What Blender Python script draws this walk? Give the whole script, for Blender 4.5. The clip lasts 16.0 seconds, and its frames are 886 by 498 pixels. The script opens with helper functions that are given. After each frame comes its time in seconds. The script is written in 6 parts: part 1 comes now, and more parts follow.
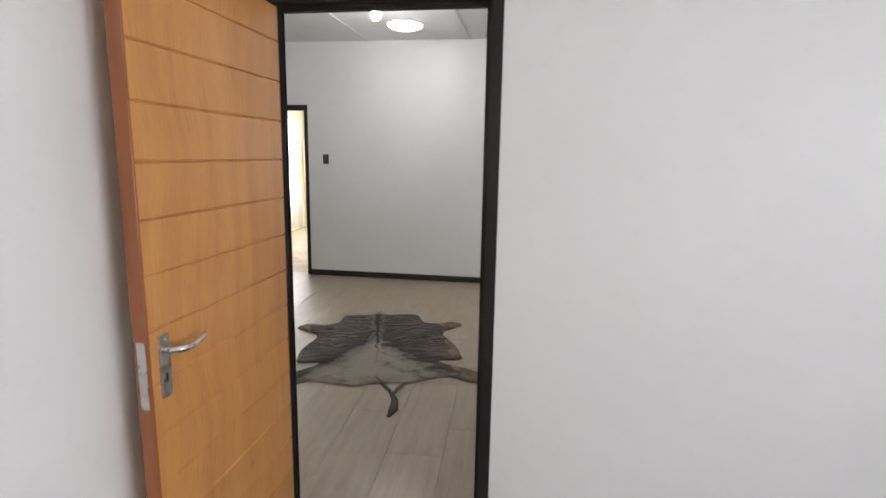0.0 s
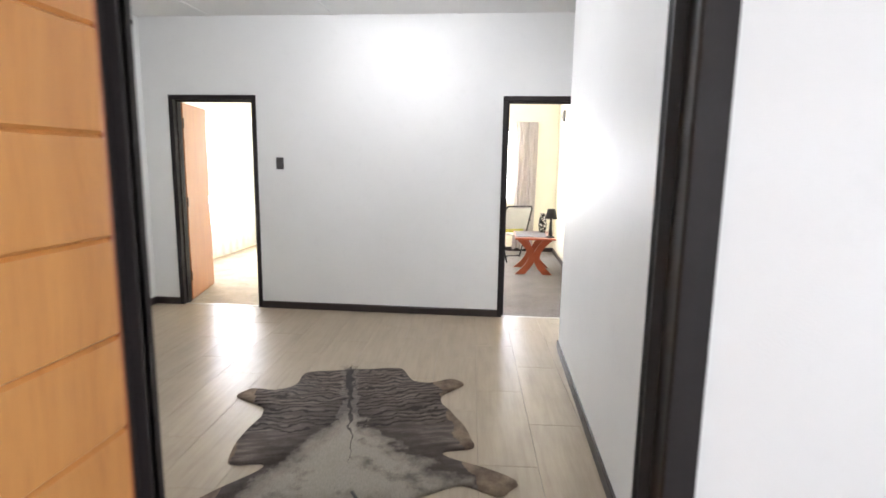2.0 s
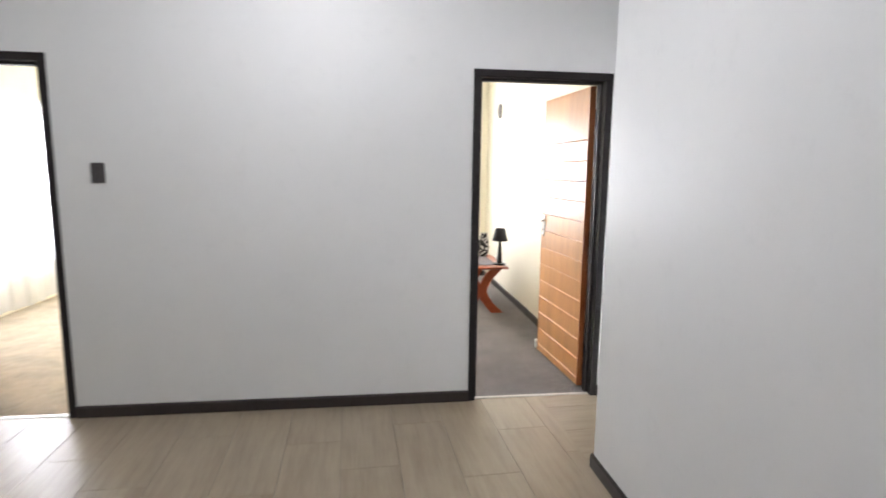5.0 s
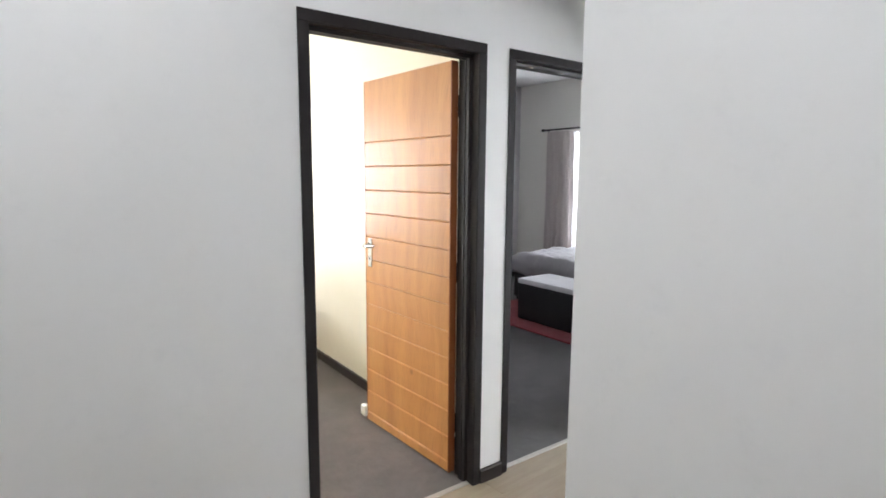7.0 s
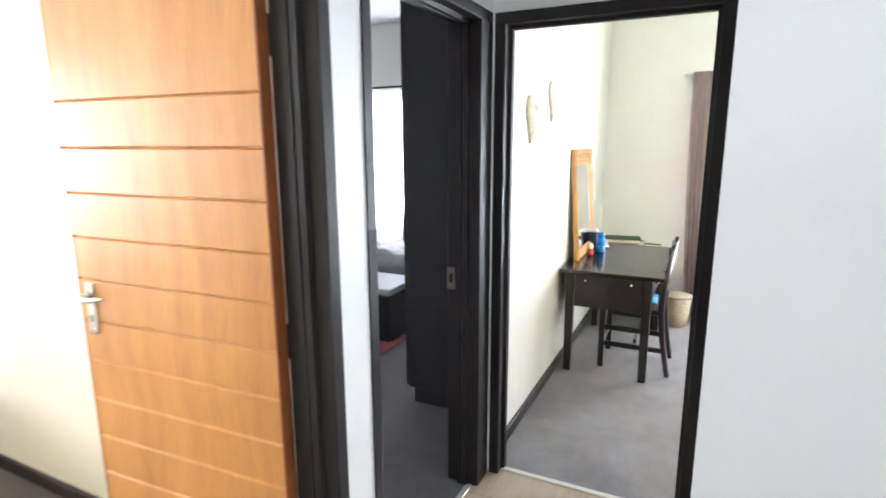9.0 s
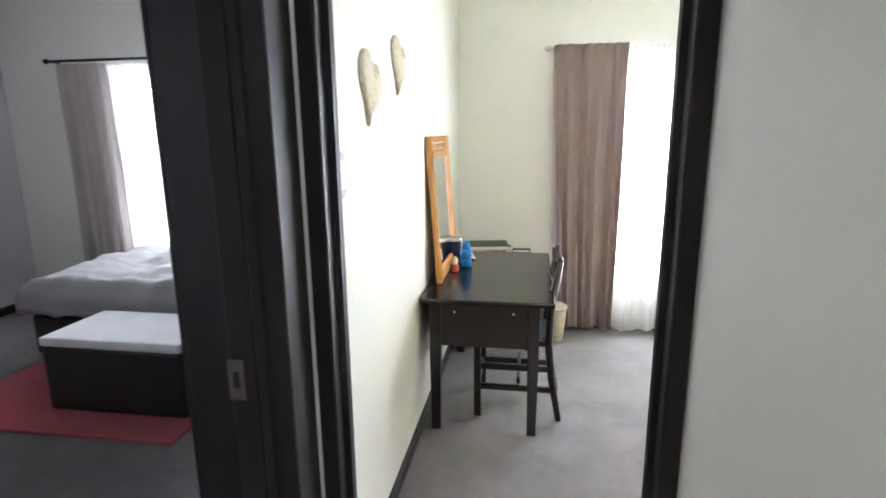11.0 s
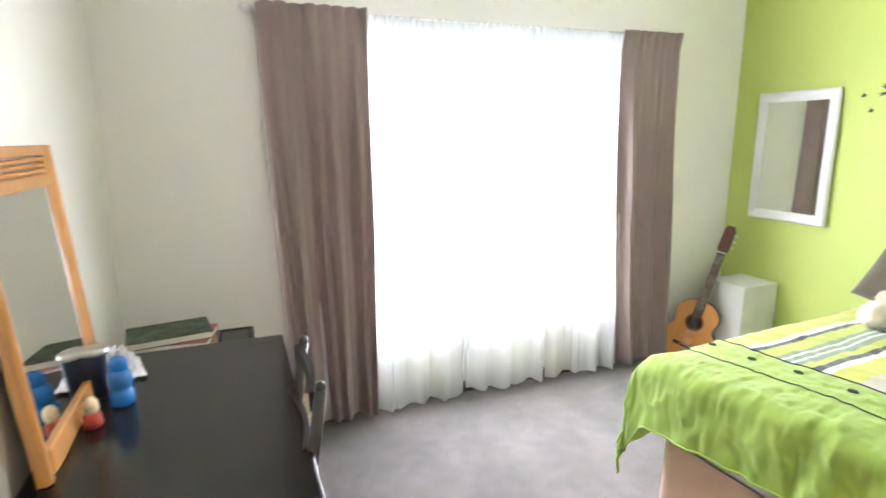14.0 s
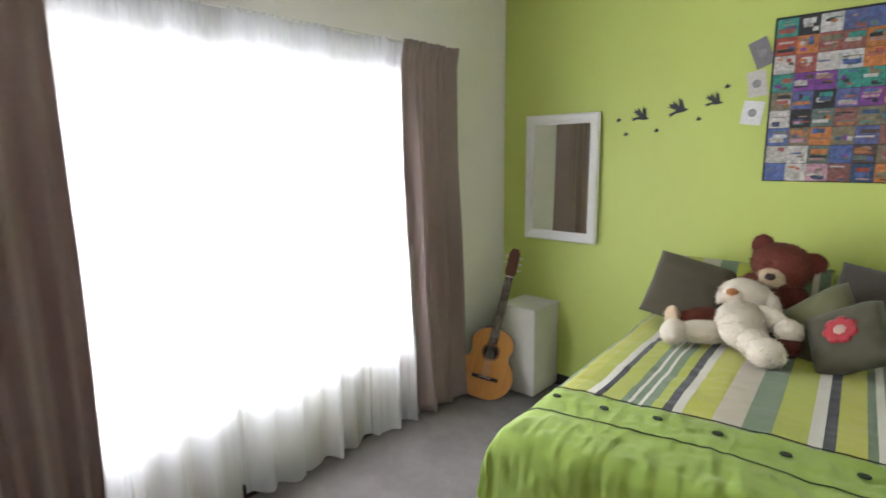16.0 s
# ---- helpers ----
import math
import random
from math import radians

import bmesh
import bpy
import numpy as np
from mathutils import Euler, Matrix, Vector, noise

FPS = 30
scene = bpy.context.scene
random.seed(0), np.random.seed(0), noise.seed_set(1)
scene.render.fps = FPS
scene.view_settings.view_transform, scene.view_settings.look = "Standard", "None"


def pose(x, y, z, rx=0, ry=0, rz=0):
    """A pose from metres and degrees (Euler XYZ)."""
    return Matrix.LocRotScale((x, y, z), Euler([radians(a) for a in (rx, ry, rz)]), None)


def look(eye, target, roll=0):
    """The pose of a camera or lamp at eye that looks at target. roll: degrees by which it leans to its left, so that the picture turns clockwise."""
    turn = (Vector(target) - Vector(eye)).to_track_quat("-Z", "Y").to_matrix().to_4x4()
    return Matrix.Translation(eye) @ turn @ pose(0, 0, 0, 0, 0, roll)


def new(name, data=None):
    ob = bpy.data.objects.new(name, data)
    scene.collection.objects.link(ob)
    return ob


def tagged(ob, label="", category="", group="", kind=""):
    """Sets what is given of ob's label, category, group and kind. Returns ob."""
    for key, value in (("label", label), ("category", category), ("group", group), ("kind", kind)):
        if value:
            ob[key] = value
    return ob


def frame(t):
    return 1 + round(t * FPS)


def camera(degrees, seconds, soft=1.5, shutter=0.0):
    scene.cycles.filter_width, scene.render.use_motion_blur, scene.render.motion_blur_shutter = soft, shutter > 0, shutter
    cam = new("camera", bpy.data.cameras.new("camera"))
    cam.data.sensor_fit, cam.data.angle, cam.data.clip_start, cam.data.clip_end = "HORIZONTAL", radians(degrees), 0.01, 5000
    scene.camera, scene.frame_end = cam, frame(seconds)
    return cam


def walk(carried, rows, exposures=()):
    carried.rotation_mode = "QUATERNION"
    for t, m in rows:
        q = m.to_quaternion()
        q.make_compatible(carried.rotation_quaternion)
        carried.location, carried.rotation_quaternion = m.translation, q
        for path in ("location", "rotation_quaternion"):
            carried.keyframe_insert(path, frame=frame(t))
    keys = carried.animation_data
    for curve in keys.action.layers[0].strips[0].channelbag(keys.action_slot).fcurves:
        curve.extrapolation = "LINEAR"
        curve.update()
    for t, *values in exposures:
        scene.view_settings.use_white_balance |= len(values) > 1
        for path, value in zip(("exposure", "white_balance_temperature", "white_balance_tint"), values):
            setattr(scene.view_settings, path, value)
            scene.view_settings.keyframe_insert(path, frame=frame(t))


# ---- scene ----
cam = camera(78.9, 16.0, 1.6, 0.5)
PATH = [
    (0, (0.664, 0.275, 1.539), (0.355, 2.221, 1.194), 0.9),
    (0.5, (0.511, 0.579, 1.537), (0.21, 2.528, 1.202), 1.1),
    (1, (0.41, 0.847, 1.499), (0.112, 2.798, 1.179), 1.0),
    (1.5, (0.323, 1.163, 1.477), (0.067, 3.123, 1.17), 1.1),
    (2, (0.267, 1.508, 1.479), (0.085, 3.475, 1.168), 0.9),
    (2.5, (0.214, 1.798, 1.480), (0.055, 3.768, 1.173), 0.9),
    (3, (0.109, 2.132, 1.488), (-0.032, 4.104, 1.189), 0.9),
    (3.5, (0.058, 2.425, 1.472), (-0.049, 4.4, 1.176), 0.8),
    (4, (-0.025, 2.77, 1.503), (-0.091, 4.747, 1.204), 0.8),
    (4.5, (-0.144, 3.066, 1.495), (-0.139, 5.044, 1.197), 0.8),
    (5, (-0.285, 3.36, 1.501), (-0.026, 5.322, 1.212), 0.7),
    (5.2, (-0.332, 3.499, 1.492), (0.048, 5.441, 1.198), 0.8),
    (7.5, (-0.428, 5.09, 1.554), (0.907, 6.549, 1.253), 0.3),
    (8, (-0.28, 5.385, 1.597), (1.214, 6.664, 1.234), 0.5),
    (8.5, (-0.144, 5.61, 1.622), (1.515, 6.658, 1.234), 0.3),
    (9, (0.092, 5.828, 1.590), (1.858, 6.684, 1.198), -0.2),
    (9.5, (0.318, 5.915, 1.595), (2.15, 6.602, 1.182), -0.4),
    (11.8, (1.548, 6.221, 1.543), (3.501, 6.325, 1.124), -0.5),
    (12, (1.647, 6.227, 1.545), (3.602, 6.264, 1.126), -0.4),
    (12.5, (1.880, 6.227, 1.542), (3.829, 6.065, 1.122), -0.2),
    (13, (2.114, 6.173, 1.540), (4.052, 5.891, 1.134), -0.8),
    (13.5, (2.305, 6.151, 1.535), (4.210, 5.698, 1.127), -0.5),
    (14, (2.534, 6.137, 1.543), (4.363, 5.437, 1.136), -0.6),
    (14.5, (2.714, 6.143, 1.544), (4.435, 5.212, 1.131), -0.7),
    (15, (2.923, 6.104, 1.562), (4.541, 5.001, 1.153), -0.8),
    (15.5, (3.040, 6.047, 1.561), (4.520, 4.758, 1.179), -0.7),
    (16, (3.184, 5.983, 1.556), (4.495, 4.513, 1.210), -0.6),
]
EXPOSURES = [(0, 0.68, 6600, 16.5), (1.0, 0.98, 6500, 16), (2.0, 1.33, 6400, 16), (2.5, 1.45, 6400, 16), (3.0, 1.48, 6400, 16), (3.5, 1.33, 6350, 16), (4.2, 1.08, 6350, 16), (5, 0.88, 6350, 16.5), (7.5, 0.85, 6300, 14), (8.0, 1.05, 6200, 14), (8.5, 1.12, 6150, 14), (9.5, 1.4, 6050, 14), (12, 0.55, 6200, 13), (12.5, 0.8, 6200, 13), (13, 0.98, 6200, 14), (14, 0.6, 6300, 16.5), (15, 0.0, 6450, 17.5), (16, -0.64, 6500, 17)]
walk(cam, [(t, look(eye, aim, roll)) for t, eye, aim, roll in PATH], EXPOSURES)

# ---------------------------------------------------------------- world and light
world = bpy.data.worlds.new("sky")
scene.world = world
world.use_nodes = True
wn, wl = world.node_tree.nodes, world.node_tree.links
sky = wn.new("ShaderNodeTexSky")
sky.sky_type, sky.sun_disc = "NISHITA", False
sky.sun_elevation, sky.sun_rotation = radians(52), radians(20)
wn["Background"].inputs["Strength"].default_value = 0.12
wl.new(sky.outputs["Color"], wn["Background"].inputs["Color"])


def sun_lamp():
    lamp = bpy.data.lights.new("sun", "SUN")
    lamp.energy, lamp.angle, lamp.color = 3.0, radians(0.5), (1.0, 0.95, 0.87)
    ob = new("sun", lamp)
    way = Vector((math.sin(radians(20)) * math.cos(radians(52)), math.cos(radians(20)) * math.cos(radians(52)), math.sin(radians(52))))
    ob.matrix_world = look(way * 30, (0, 0, 0))


sun_lamp()


def window_light(name, eye, target, width, height, watts, tone=(0.93, 0.97, 1.0)):
    """Daylight that comes in through a window's opening."""
    lamp = bpy.data.lights.new(name, "AREA")
    lamp.shape, lamp.size, lamp.size_y, lamp.energy, lamp.color = "RECTANGLE", width, height, watts, tone
    ob = new(name, lamp)
    ob.matrix_world = look(eye, target)
    return ob


window_light("daylight_bedroom", (5.62, 4.74, 1.16), (0, 4.74, 1.2), 2.16, 1.26, 150)
window_light("daylight_black_bedroom", (5.62, 8.78, 1.32), (0, 8.78, 1.2), 1.6, 1.5, 46)
window_light("daylight_study", (-0.15, 11.07, 1.48), (-0.15, 0, 1.1), 1.4, 1.2, 56)
window_light("daylight_beige_room", (-4.06, 9.3, 1.32), (0, 9.3, 1.2), 2.2, 1.5, 130)
# added fill lamp: where the first room's light enters is never seen
window_light("fill_first_room", (3.68, -0.8, 1.5), (0, -0.8, 1.4), 2.2, 1.5, 42)


# ---------------------------------------------------------------- materials
def shader(name):
    m = bpy.data.materials.new(name)
    m.use_nodes = True
    return m, m.node_tree.nodes, m.node_tree.links, m.node_tree.nodes["Principled BSDF"]


def mapped(n, l, scale=(1, 1, 1)):
    co = n.new("ShaderNodeTexCoord")
    mp = n.new("ShaderNodeMapping")
    mp.inputs["Scale"].default_value = scale
    l.new(co.outputs["Object"], mp.inputs["Vector"])
    return mp.outputs["Vector"]


def noise_node(n, l, vec, scale, detail=4.0, rough=0.6):
    t = n.new("ShaderNodeTexNoise")
    t.inputs["Scale"].default_value, t.inputs["Detail"].default_value, t.inputs["Roughness"].default_value = scale, detail, rough
    l.new(vec, t.inputs["Vector"])
    return t.outputs["Fac"]


def ramp(n, l, fac, stops):
    r = n.new("ShaderNodeValToRGB")
    e = r.color_ramp.elements
    while len(e) < len(stops):
        e.new(0.5)
    for el, (p, c) in zip(e, stops):
        el.position, el.color = p, (*c, 1)
    l.new(fac, r.inputs["Fac"])
    return r.outputs["Color"]


def mix(n, l, fac, a, b, mode="MIX"):
    m = n.new("ShaderNodeMix")
    m.data_type, m.blend_type = "RGBA", mode
    for sock, v in ((m.inputs[0], fac), (m.inputs[6], a), (m.inputs[7], b)):
        if isinstance(v, (int, float)):
            sock.default_value = v
        elif isinstance(v, tuple):
            sock.default_value = (*v, 1)
        else:
            l.new(v, sock)
    return m.outputs[2]


def bump(n, l, b, height, strength=0.2, dist=0.005):
    k = n.new("ShaderNodeBump")
    k.inputs["Strength"].default_value, k.inputs["Distance"].default_value = strength, dist
    l.new(height, k.inputs["Height"])
    l.new(k.outputs["Normal"], b.inputs["Normal"])


def tint(c, k):
    return tuple(min(1.0, v * k) for v in c)


def plain(name, color, rough=0.5, metal=0.0, vary=0.08, scale=6.0, bumpy=0.1, fine=150.0, coat=0.0, sheen=0.0):
    """A surface of one colour with soft blotches, fine grain and relief."""
    m, n, l, b = shader(name)
    v = mapped(n, l)
    big, small = noise_node(n, l, v, scale), noise_node(n, l, v, fine, 3.0)
    c = ramp(n, l, big, [(0.3, tint(color, 1 - vary)), (0.7, tint(color, 1 + vary))])
    c = mix(n, l, 0.25, c, ramp(n, l, small, [(0.3, tint(color, 1 - vary)), (0.7, tint(color, 1 + vary))]))
    l.new(c, b.inputs["Base Color"])
    r = n.new("ShaderNodeMapRange")
    r.inputs["To Min"].default_value, r.inputs["To Max"].default_value = max(0.02, rough - 0.07), min(1, rough + 0.07)
    l.new(big, r.inputs["Value"])
    l.new(r.outputs["Result"], b.inputs["Roughness"])
    b.inputs["Metallic"].default_value = metal
    b.inputs["Coat Weight"].default_value = coat
    b.inputs["Sheen Weight"].default_value = sheen
    if bumpy:
        bump(n, l, b, small, bumpy, 0.003)
    return m


def wall_paint(name, color, rough=0.55):
    """Rolled emulsion on plaster: slight trowel waves, roller stipple, faint scuffs."""
    m, n, l, b = shader(name)
    v = mapped(n, l)
    waves, stipple, scuff = noise_node(n, l, v, 1.3, 5.0), noise_node(n, l, v, 260.0, 2.0), noise_node(n, l, v, 9.0, 8.0, 0.75)
    c = ramp(n, l, waves, [(0.25, tint(color, 0.955)), (0.75, tint(color, 1.03))])
    c = mix(n, l, 0.35, c, ramp(n, l, scuff, [(0.28, tint(color, 0.9)), (0.45, color)]))
    l.new(c, b.inputs["Base Color"])
    b.inputs["Roughness"].default_value = rough
    add = n.new("ShaderNodeMath")
    add.operation = "MULTIPLY_ADD"
    add.inputs[1].default_value = 8.0
    l.new(waves, add.inputs[0])
    l.new(stipple, add.inputs[2])
    bump(n, l, b, add.outputs[0], 0.12, 0.004)
    return m


def timber(name, light, dark, rough=0.35, grain=(28.0, 28.0, 1.6), coat=0.15, spread=(0.86, 1.12)):
    """Wood with long grain; every board differs a little."""
    m, n, l, b = shader(name)
    info = n.new("ShaderNodeObjectInfo")
    co = n.new("ShaderNodeTexCoord")
    off = n.new("ShaderNodeVectorMath")
    off.operation = "MULTIPLY_ADD"
    off.inputs[1].default_value = (1, 1, 1)
    l.new(co.outputs["Object"], off.inputs[0])
    sc = n.new("ShaderNodeMath")
    sc.operation = "MULTIPLY"
    sc.inputs[1].default_value = 37.0
    l.new(info.outputs["Random"], sc.inputs[0])
    l.new(sc.outputs[0], off.inputs[2])
    mp = n.new("ShaderNodeMapping")
    mp.inputs["Scale"].default_value = grain
    l.new(off.outputs[0], mp.inputs["Vector"])
    streak = noise_node(n, l, mp.outputs["Vector"], 1.0, 6.0, 0.65)
    blotch = noise_node(n, l, off.outputs[0], 3.0, 3.0)
    mid = tuple((a + c) / 2 for a, c in zip(light, dark))
    c = ramp(n, l, streak, [(0.3, dark), (0.5, mid), (0.72, light)])
    c = mix(n, l, 0.35, c, ramp(n, l, blotch, [(0.3, dark), (0.7, light)]))
    hv = n.new("ShaderNodeHueSaturation")
    mr = n.new("ShaderNodeMapRange")
    mr.inputs["To Min"].default_value, mr.inputs["To Max"].default_value = spread
    l.new(info.outputs["Random"], mr.inputs["Value"])
    l.new(mr.outputs["Result"], hv.inputs["Value"])
    l.new(c, hv.inputs["Color"])
    l.new(hv.outputs["Color"], b.inputs["Base Color"])
    b.inputs["Roughness"].default_value = rough
    b.inputs["Coat Weight"].default_value = coat
    b.inputs["Coat Roughness"].default_value = 0.2
    bump(n, l, b, streak, 0.12, 0.002)
    return m


def veneer(name, light, dark):
    """A lacquered sheet of veneer: broad cathedral figure that runs upright through all the grooves, fine pores, a few knots."""
    m, n, l, b = shader(name)
    co = n.new("ShaderNodeTexCoord")
    bend = n.new("ShaderNodeTexNoise")
    bend.inputs["Scale"].default_value, bend.inputs["Detail"].default_value = 1.7, 2.0
    l.new(co.outputs["Object"], bend.inputs["Vector"])
    warp = n.new("ShaderNodeVectorMath")
    warp.operation = "MULTIPLY_ADD"
    warp.inputs[1].default_value = (0.22, 0.0, 0.0)
    l.new(bend.outputs["Color"], warp.inputs[0])
    l.new(co.outputs["Object"], warp.inputs[2])

    def streaks(scale, detail, rough):
        mp = n.new("ShaderNodeMapping")
        mp.inputs["Scale"].default_value = scale
        l.new(warp.outputs[0], mp.inputs["Vector"])
        return noise_node(n, l, mp.outputs["Vector"], 1.0, detail, rough)

    figure, pores, bands = streaks((16.0, 1.0, 0.9), 3.0, 0.5), streaks((190.0, 1.0, 7.0), 4.0, 0.7), streaks((3.6, 1.0, 0.35), 2.0, 0.5)
    mid = tuple((p + q) / 2 for p, q in zip(light, dark))
    c = ramp(n, l, figure, [(0.32, dark), (0.5, mid), (0.66, light)])
    c = mix(n, l, 0.5, c, ramp(n, l, bands, [(0.35, tint(mid, 0.86)), (0.62, tint(light, 1.08))]))
    c = mix(n, l, 0.3, c, ramp(n, l, pores, [(0.36, tint(dark, 0.8)), (0.5, light)]))
    vo = n.new("ShaderNodeTexVoronoi")
    vo.inputs["Scale"].default_value = 1.9
    l.new(co.outputs["Object"], vo.inputs["Vector"])
    knot = n.new("ShaderNodeMapRange")
    knot.inputs["From Min"].default_value, knot.inputs["From Max"].default_value = 0.045, 0.012
    l.new(vo.outputs["Distance"], knot.inputs["Value"])
    c = mix(n, l, knot.outputs["Result"], c, tint(dark, 0.6))
    l.new(c, b.inputs["Base Color"])
    b.inputs["Roughness"].default_value = 0.36
    b.inputs["Coat Weight"].default_value, b.inputs["Coat Roughness"].default_value = 0.5, 0.28
    bump(n, l, b, pores, 0.08, 0.001)
    return m


def carpet_mat(name, color):
    m, n, l, b = shader(name)
    v = mapped(n, l)
    tuft, patch, mid = noise_node(n, l, v, 420.0, 2.0), noise_node(n, l, v, 3.4, 5.0, 0.7), noise_node(n, l, v, 18.0, 4.0)
    c = ramp(n, l, tuft, [(0.3, tint(color, 0.6)), (0.7, tint(color, 1.3))])
    c = mix(n, l, 0.58, c, ramp(n, l, patch, [(0.38, tint(color, 0.62)), (0.62, tint(color, 1.42))]))
    c = mix(n, l, 0.25, c, ramp(n, l, mid, [(0.35, tint(color, 0.75)), (0.65, tint(color, 1.25))]))
    l.new(c, b.inputs["Base Color"])
    b.inputs["Roughness"].default_value = 0.95
    b.inputs["Sheen Weight"].default_value = 0.25
    add = n.new("ShaderNodeMath")
    add.operation = "ADD"
    l.new(tuft, add.inputs[0])
    l.new(mid, add.inputs[1])
    bump(n, l, b, add.outputs[0], 0.55, 0.006)
    return m


def tile_mat(name):
    """Wood-look porcelain: soft greige streaks along the tile, satin glaze."""
    m, n, l, b = shader(name)
    info = n.new("ShaderNodeObjectInfo")
    co = n.new("ShaderNodeTexCoord")
    off = n.new("ShaderNodeVectorMath")
    off.operation = "ADD"
    k = n.new("ShaderNodeMath")
    k.operation = "MULTIPLY"
    k.inputs[1].default_value = 53.0
    l.new(info.outputs["Random"], k.inputs[0])
    l.new(co.outputs["Object"], off.inputs[0])
    l.new(k.outputs[0], off.inputs[1])
    mp = n.new("ShaderNodeMapping")
    mp.inputs["Scale"].default_value = (24.0, 2.2, 24.0)
    l.new(off.outputs[0], mp.inputs["Vector"])
    streak = noise_node(n, l, mp.outputs["Vector"], 1.0, 7.0, 0.65)
    cloud = noise_node(n, l, off.outputs[0], 4.0, 4.0)
    c = ramp(n, l, streak, [(0.27, (0.265, 0.205, 0.136)), (0.5, (0.37, 0.298, 0.21)), (0.74, (0.45, 0.375, 0.275))])
    c = mix(n, l, 0.4, c, ramp(n, l, cloud, [(0.3, (0.35, 0.28, 0.195)), (0.7, (0.43, 0.355, 0.262))]))
    l.new(c, b.inputs["Base Color"])
    r = n.new("ShaderNodeMapRange")
    r.inputs["To Min"].default_value, r.inputs["To Max"].default_value = 0.26, 0.4
    l.new(streak, r.inputs["Value"])
    l.new(r.outputs["Result"], b.inputs["Roughness"])
    bump(n, l, b, streak, 0.06, 0.002)
    return m


def cloth(name, color, weave=900.0, sheen=0.2, vary=0.08):
    return plain(name, color, 0.85, 0.0, vary, 7.0, 0.35, weave, 0.0, sheen)


def crumple(m, strength, scale=(26.0, 6.0, 6.0)):
    """Adds soft pressed creases to a cloth, drawn out along the bed."""
    n, l, b = m.node_tree.nodes, m.node_tree.links, m.node_tree.nodes["Principled BSDF"]
    v = mapped(n, l, scale)
    ridge = n.new("ShaderNodeMath")
    ridge.operation = "ABSOLUTE"
    shift = n.new("ShaderNodeMath")
    shift.operation = "SUBTRACT"
    shift.inputs[1].default_value = 0.5
    l.new(noise_node(n, l, v, 1.0, 2.0, 0.45), shift.inputs[0])
    l.new(shift.outputs[0], ridge.inputs[0])
    k = n.new("ShaderNodeBump")
    k.invert = True
    k.inputs["Strength"].default_value, k.inputs["Distance"].default_value = strength, 0.05
    l.new(ridge.outputs[0], k.inputs["Height"])
    for link in list(b.inputs["Normal"].links):
        l.new(link.from_socket, k.inputs["Normal"])
    l.new(k.outputs["Normal"], b.inputs["Normal"])
    return m


def sheer_mat(name):
    m, n, l, b = shader(name)
    out = n["Material Output"]
    tr, tl, df, m1, m2 = (n.new(k) for k in ("ShaderNodeBsdfTransparent", "ShaderNodeBsdfTranslucent", "ShaderNodeBsdfDiffuse", "ShaderNodeMixShader", "ShaderNodeMixShader"))
    v = mapped(n, l)
    weave = noise_node(n, l, v, 500.0, 2.0)
    c = ramp(n, l, weave, [(0.3, (0.84, 0.86, 0.89)), (0.7, (0.92, 0.94, 0.97))])
    for s in (tl, df):
        l.new(c, s.inputs["Color"])
    m1.inputs["Fac"].default_value, m2.inputs["Fac"].default_value = 0.45, 0.38
    l.new(tl.outputs[0], m1.inputs[1])
    l.new(df.outputs[0], m1.inputs[2])
    l.new(m1.outputs[0], m2.inputs[1])
    l.new(tr.outputs[0], m2.inputs[2])
    l.new(m2.outputs[0], out.inputs["Surface"])
    return m


def curtain_mat(name, color):
    m, n, l, b = shader(name)
    out = n["Material Output"]
    v = mapped(n, l, (1, 1, 0.25))
    weave = noise_node(n, l, v, 380.0, 3.0)
    patch = noise_node(n, l, mapped(n, l), 3.0)
    c = ramp(n, l, weave, [(0.3, tint(color, 0.85)), (0.7, tint(color, 1.12))])
    c = mix(n, l, 0.3, c, ramp(n, l, patch, [(0.3, tint(color, 0.9)), (0.7, tint(color, 1.1))]))
    l.new(c, b.inputs["Base Color"])
    b.inputs["Roughness"].default_value = 0.8
    b.inputs["Sheen Weight"].default_value = 0.3
    bump(n, l, b, weave, 0.2, 0.002)
    tl, ms = n.new("ShaderNodeBsdfTranslucent"), n.new("ShaderNodeMixShader")
    l.new(c, tl.inputs["Color"])
    ms.inputs["Fac"].default_value = 0.14
    l.new(b.outputs[0], ms.inputs[1])
    l.new(tl.outputs[0], ms.inputs[2])
    l.new(ms.outputs[0], out.inputs["Surface"])
    return m


def glass_mat(name):
    m, n, l, b = shader(name)
    b.inputs["Base Color"].default_value = (1, 1, 1, 1)
    b.inputs["Roughness"].default_value, b.inputs["Transmission Weight"].default_value, b.inputs["IOR"].default_value = 0.0, 1.0, 1.45
    return m


def glow(name, color, strength):
    m, n, l, b = shader(name)
    b.inputs["Base Color"].default_value = (*color, 1)
    b.inputs["Emission Color"].default_value = (*color, 1)
    b.inputs["Emission Strength"].default_value = strength
    return m


WHITE = wall_paint("white_wall_paint", (0.845, 0.845, 0.83), 0.48)
OFFWHITE = wall_paint("warm_white_wall_paint", (0.80, 0.79, 0.73))
CREAM = wall_paint("cream_wall_paint", (0.85, 0.80, 0.655))
MAUVE = wall_paint("grey_wall_paint", (0.55, 0.52, 0.53))
GREEN = wall_paint("lime_green_wall_paint", (0.505, 0.60, 0.145))
CEIL = wall_paint("ceiling_paint", (0.83, 0.83, 0.82), 0.7)
OUTER = wall_paint("outer_plaster", (0.62, 0.58, 0.5), 0.8)
FRAME = plain("dark_brown_frame_enamel", (0.02, 0.016, 0.016), 0.55, 0, 0.2, 9, 0.05)
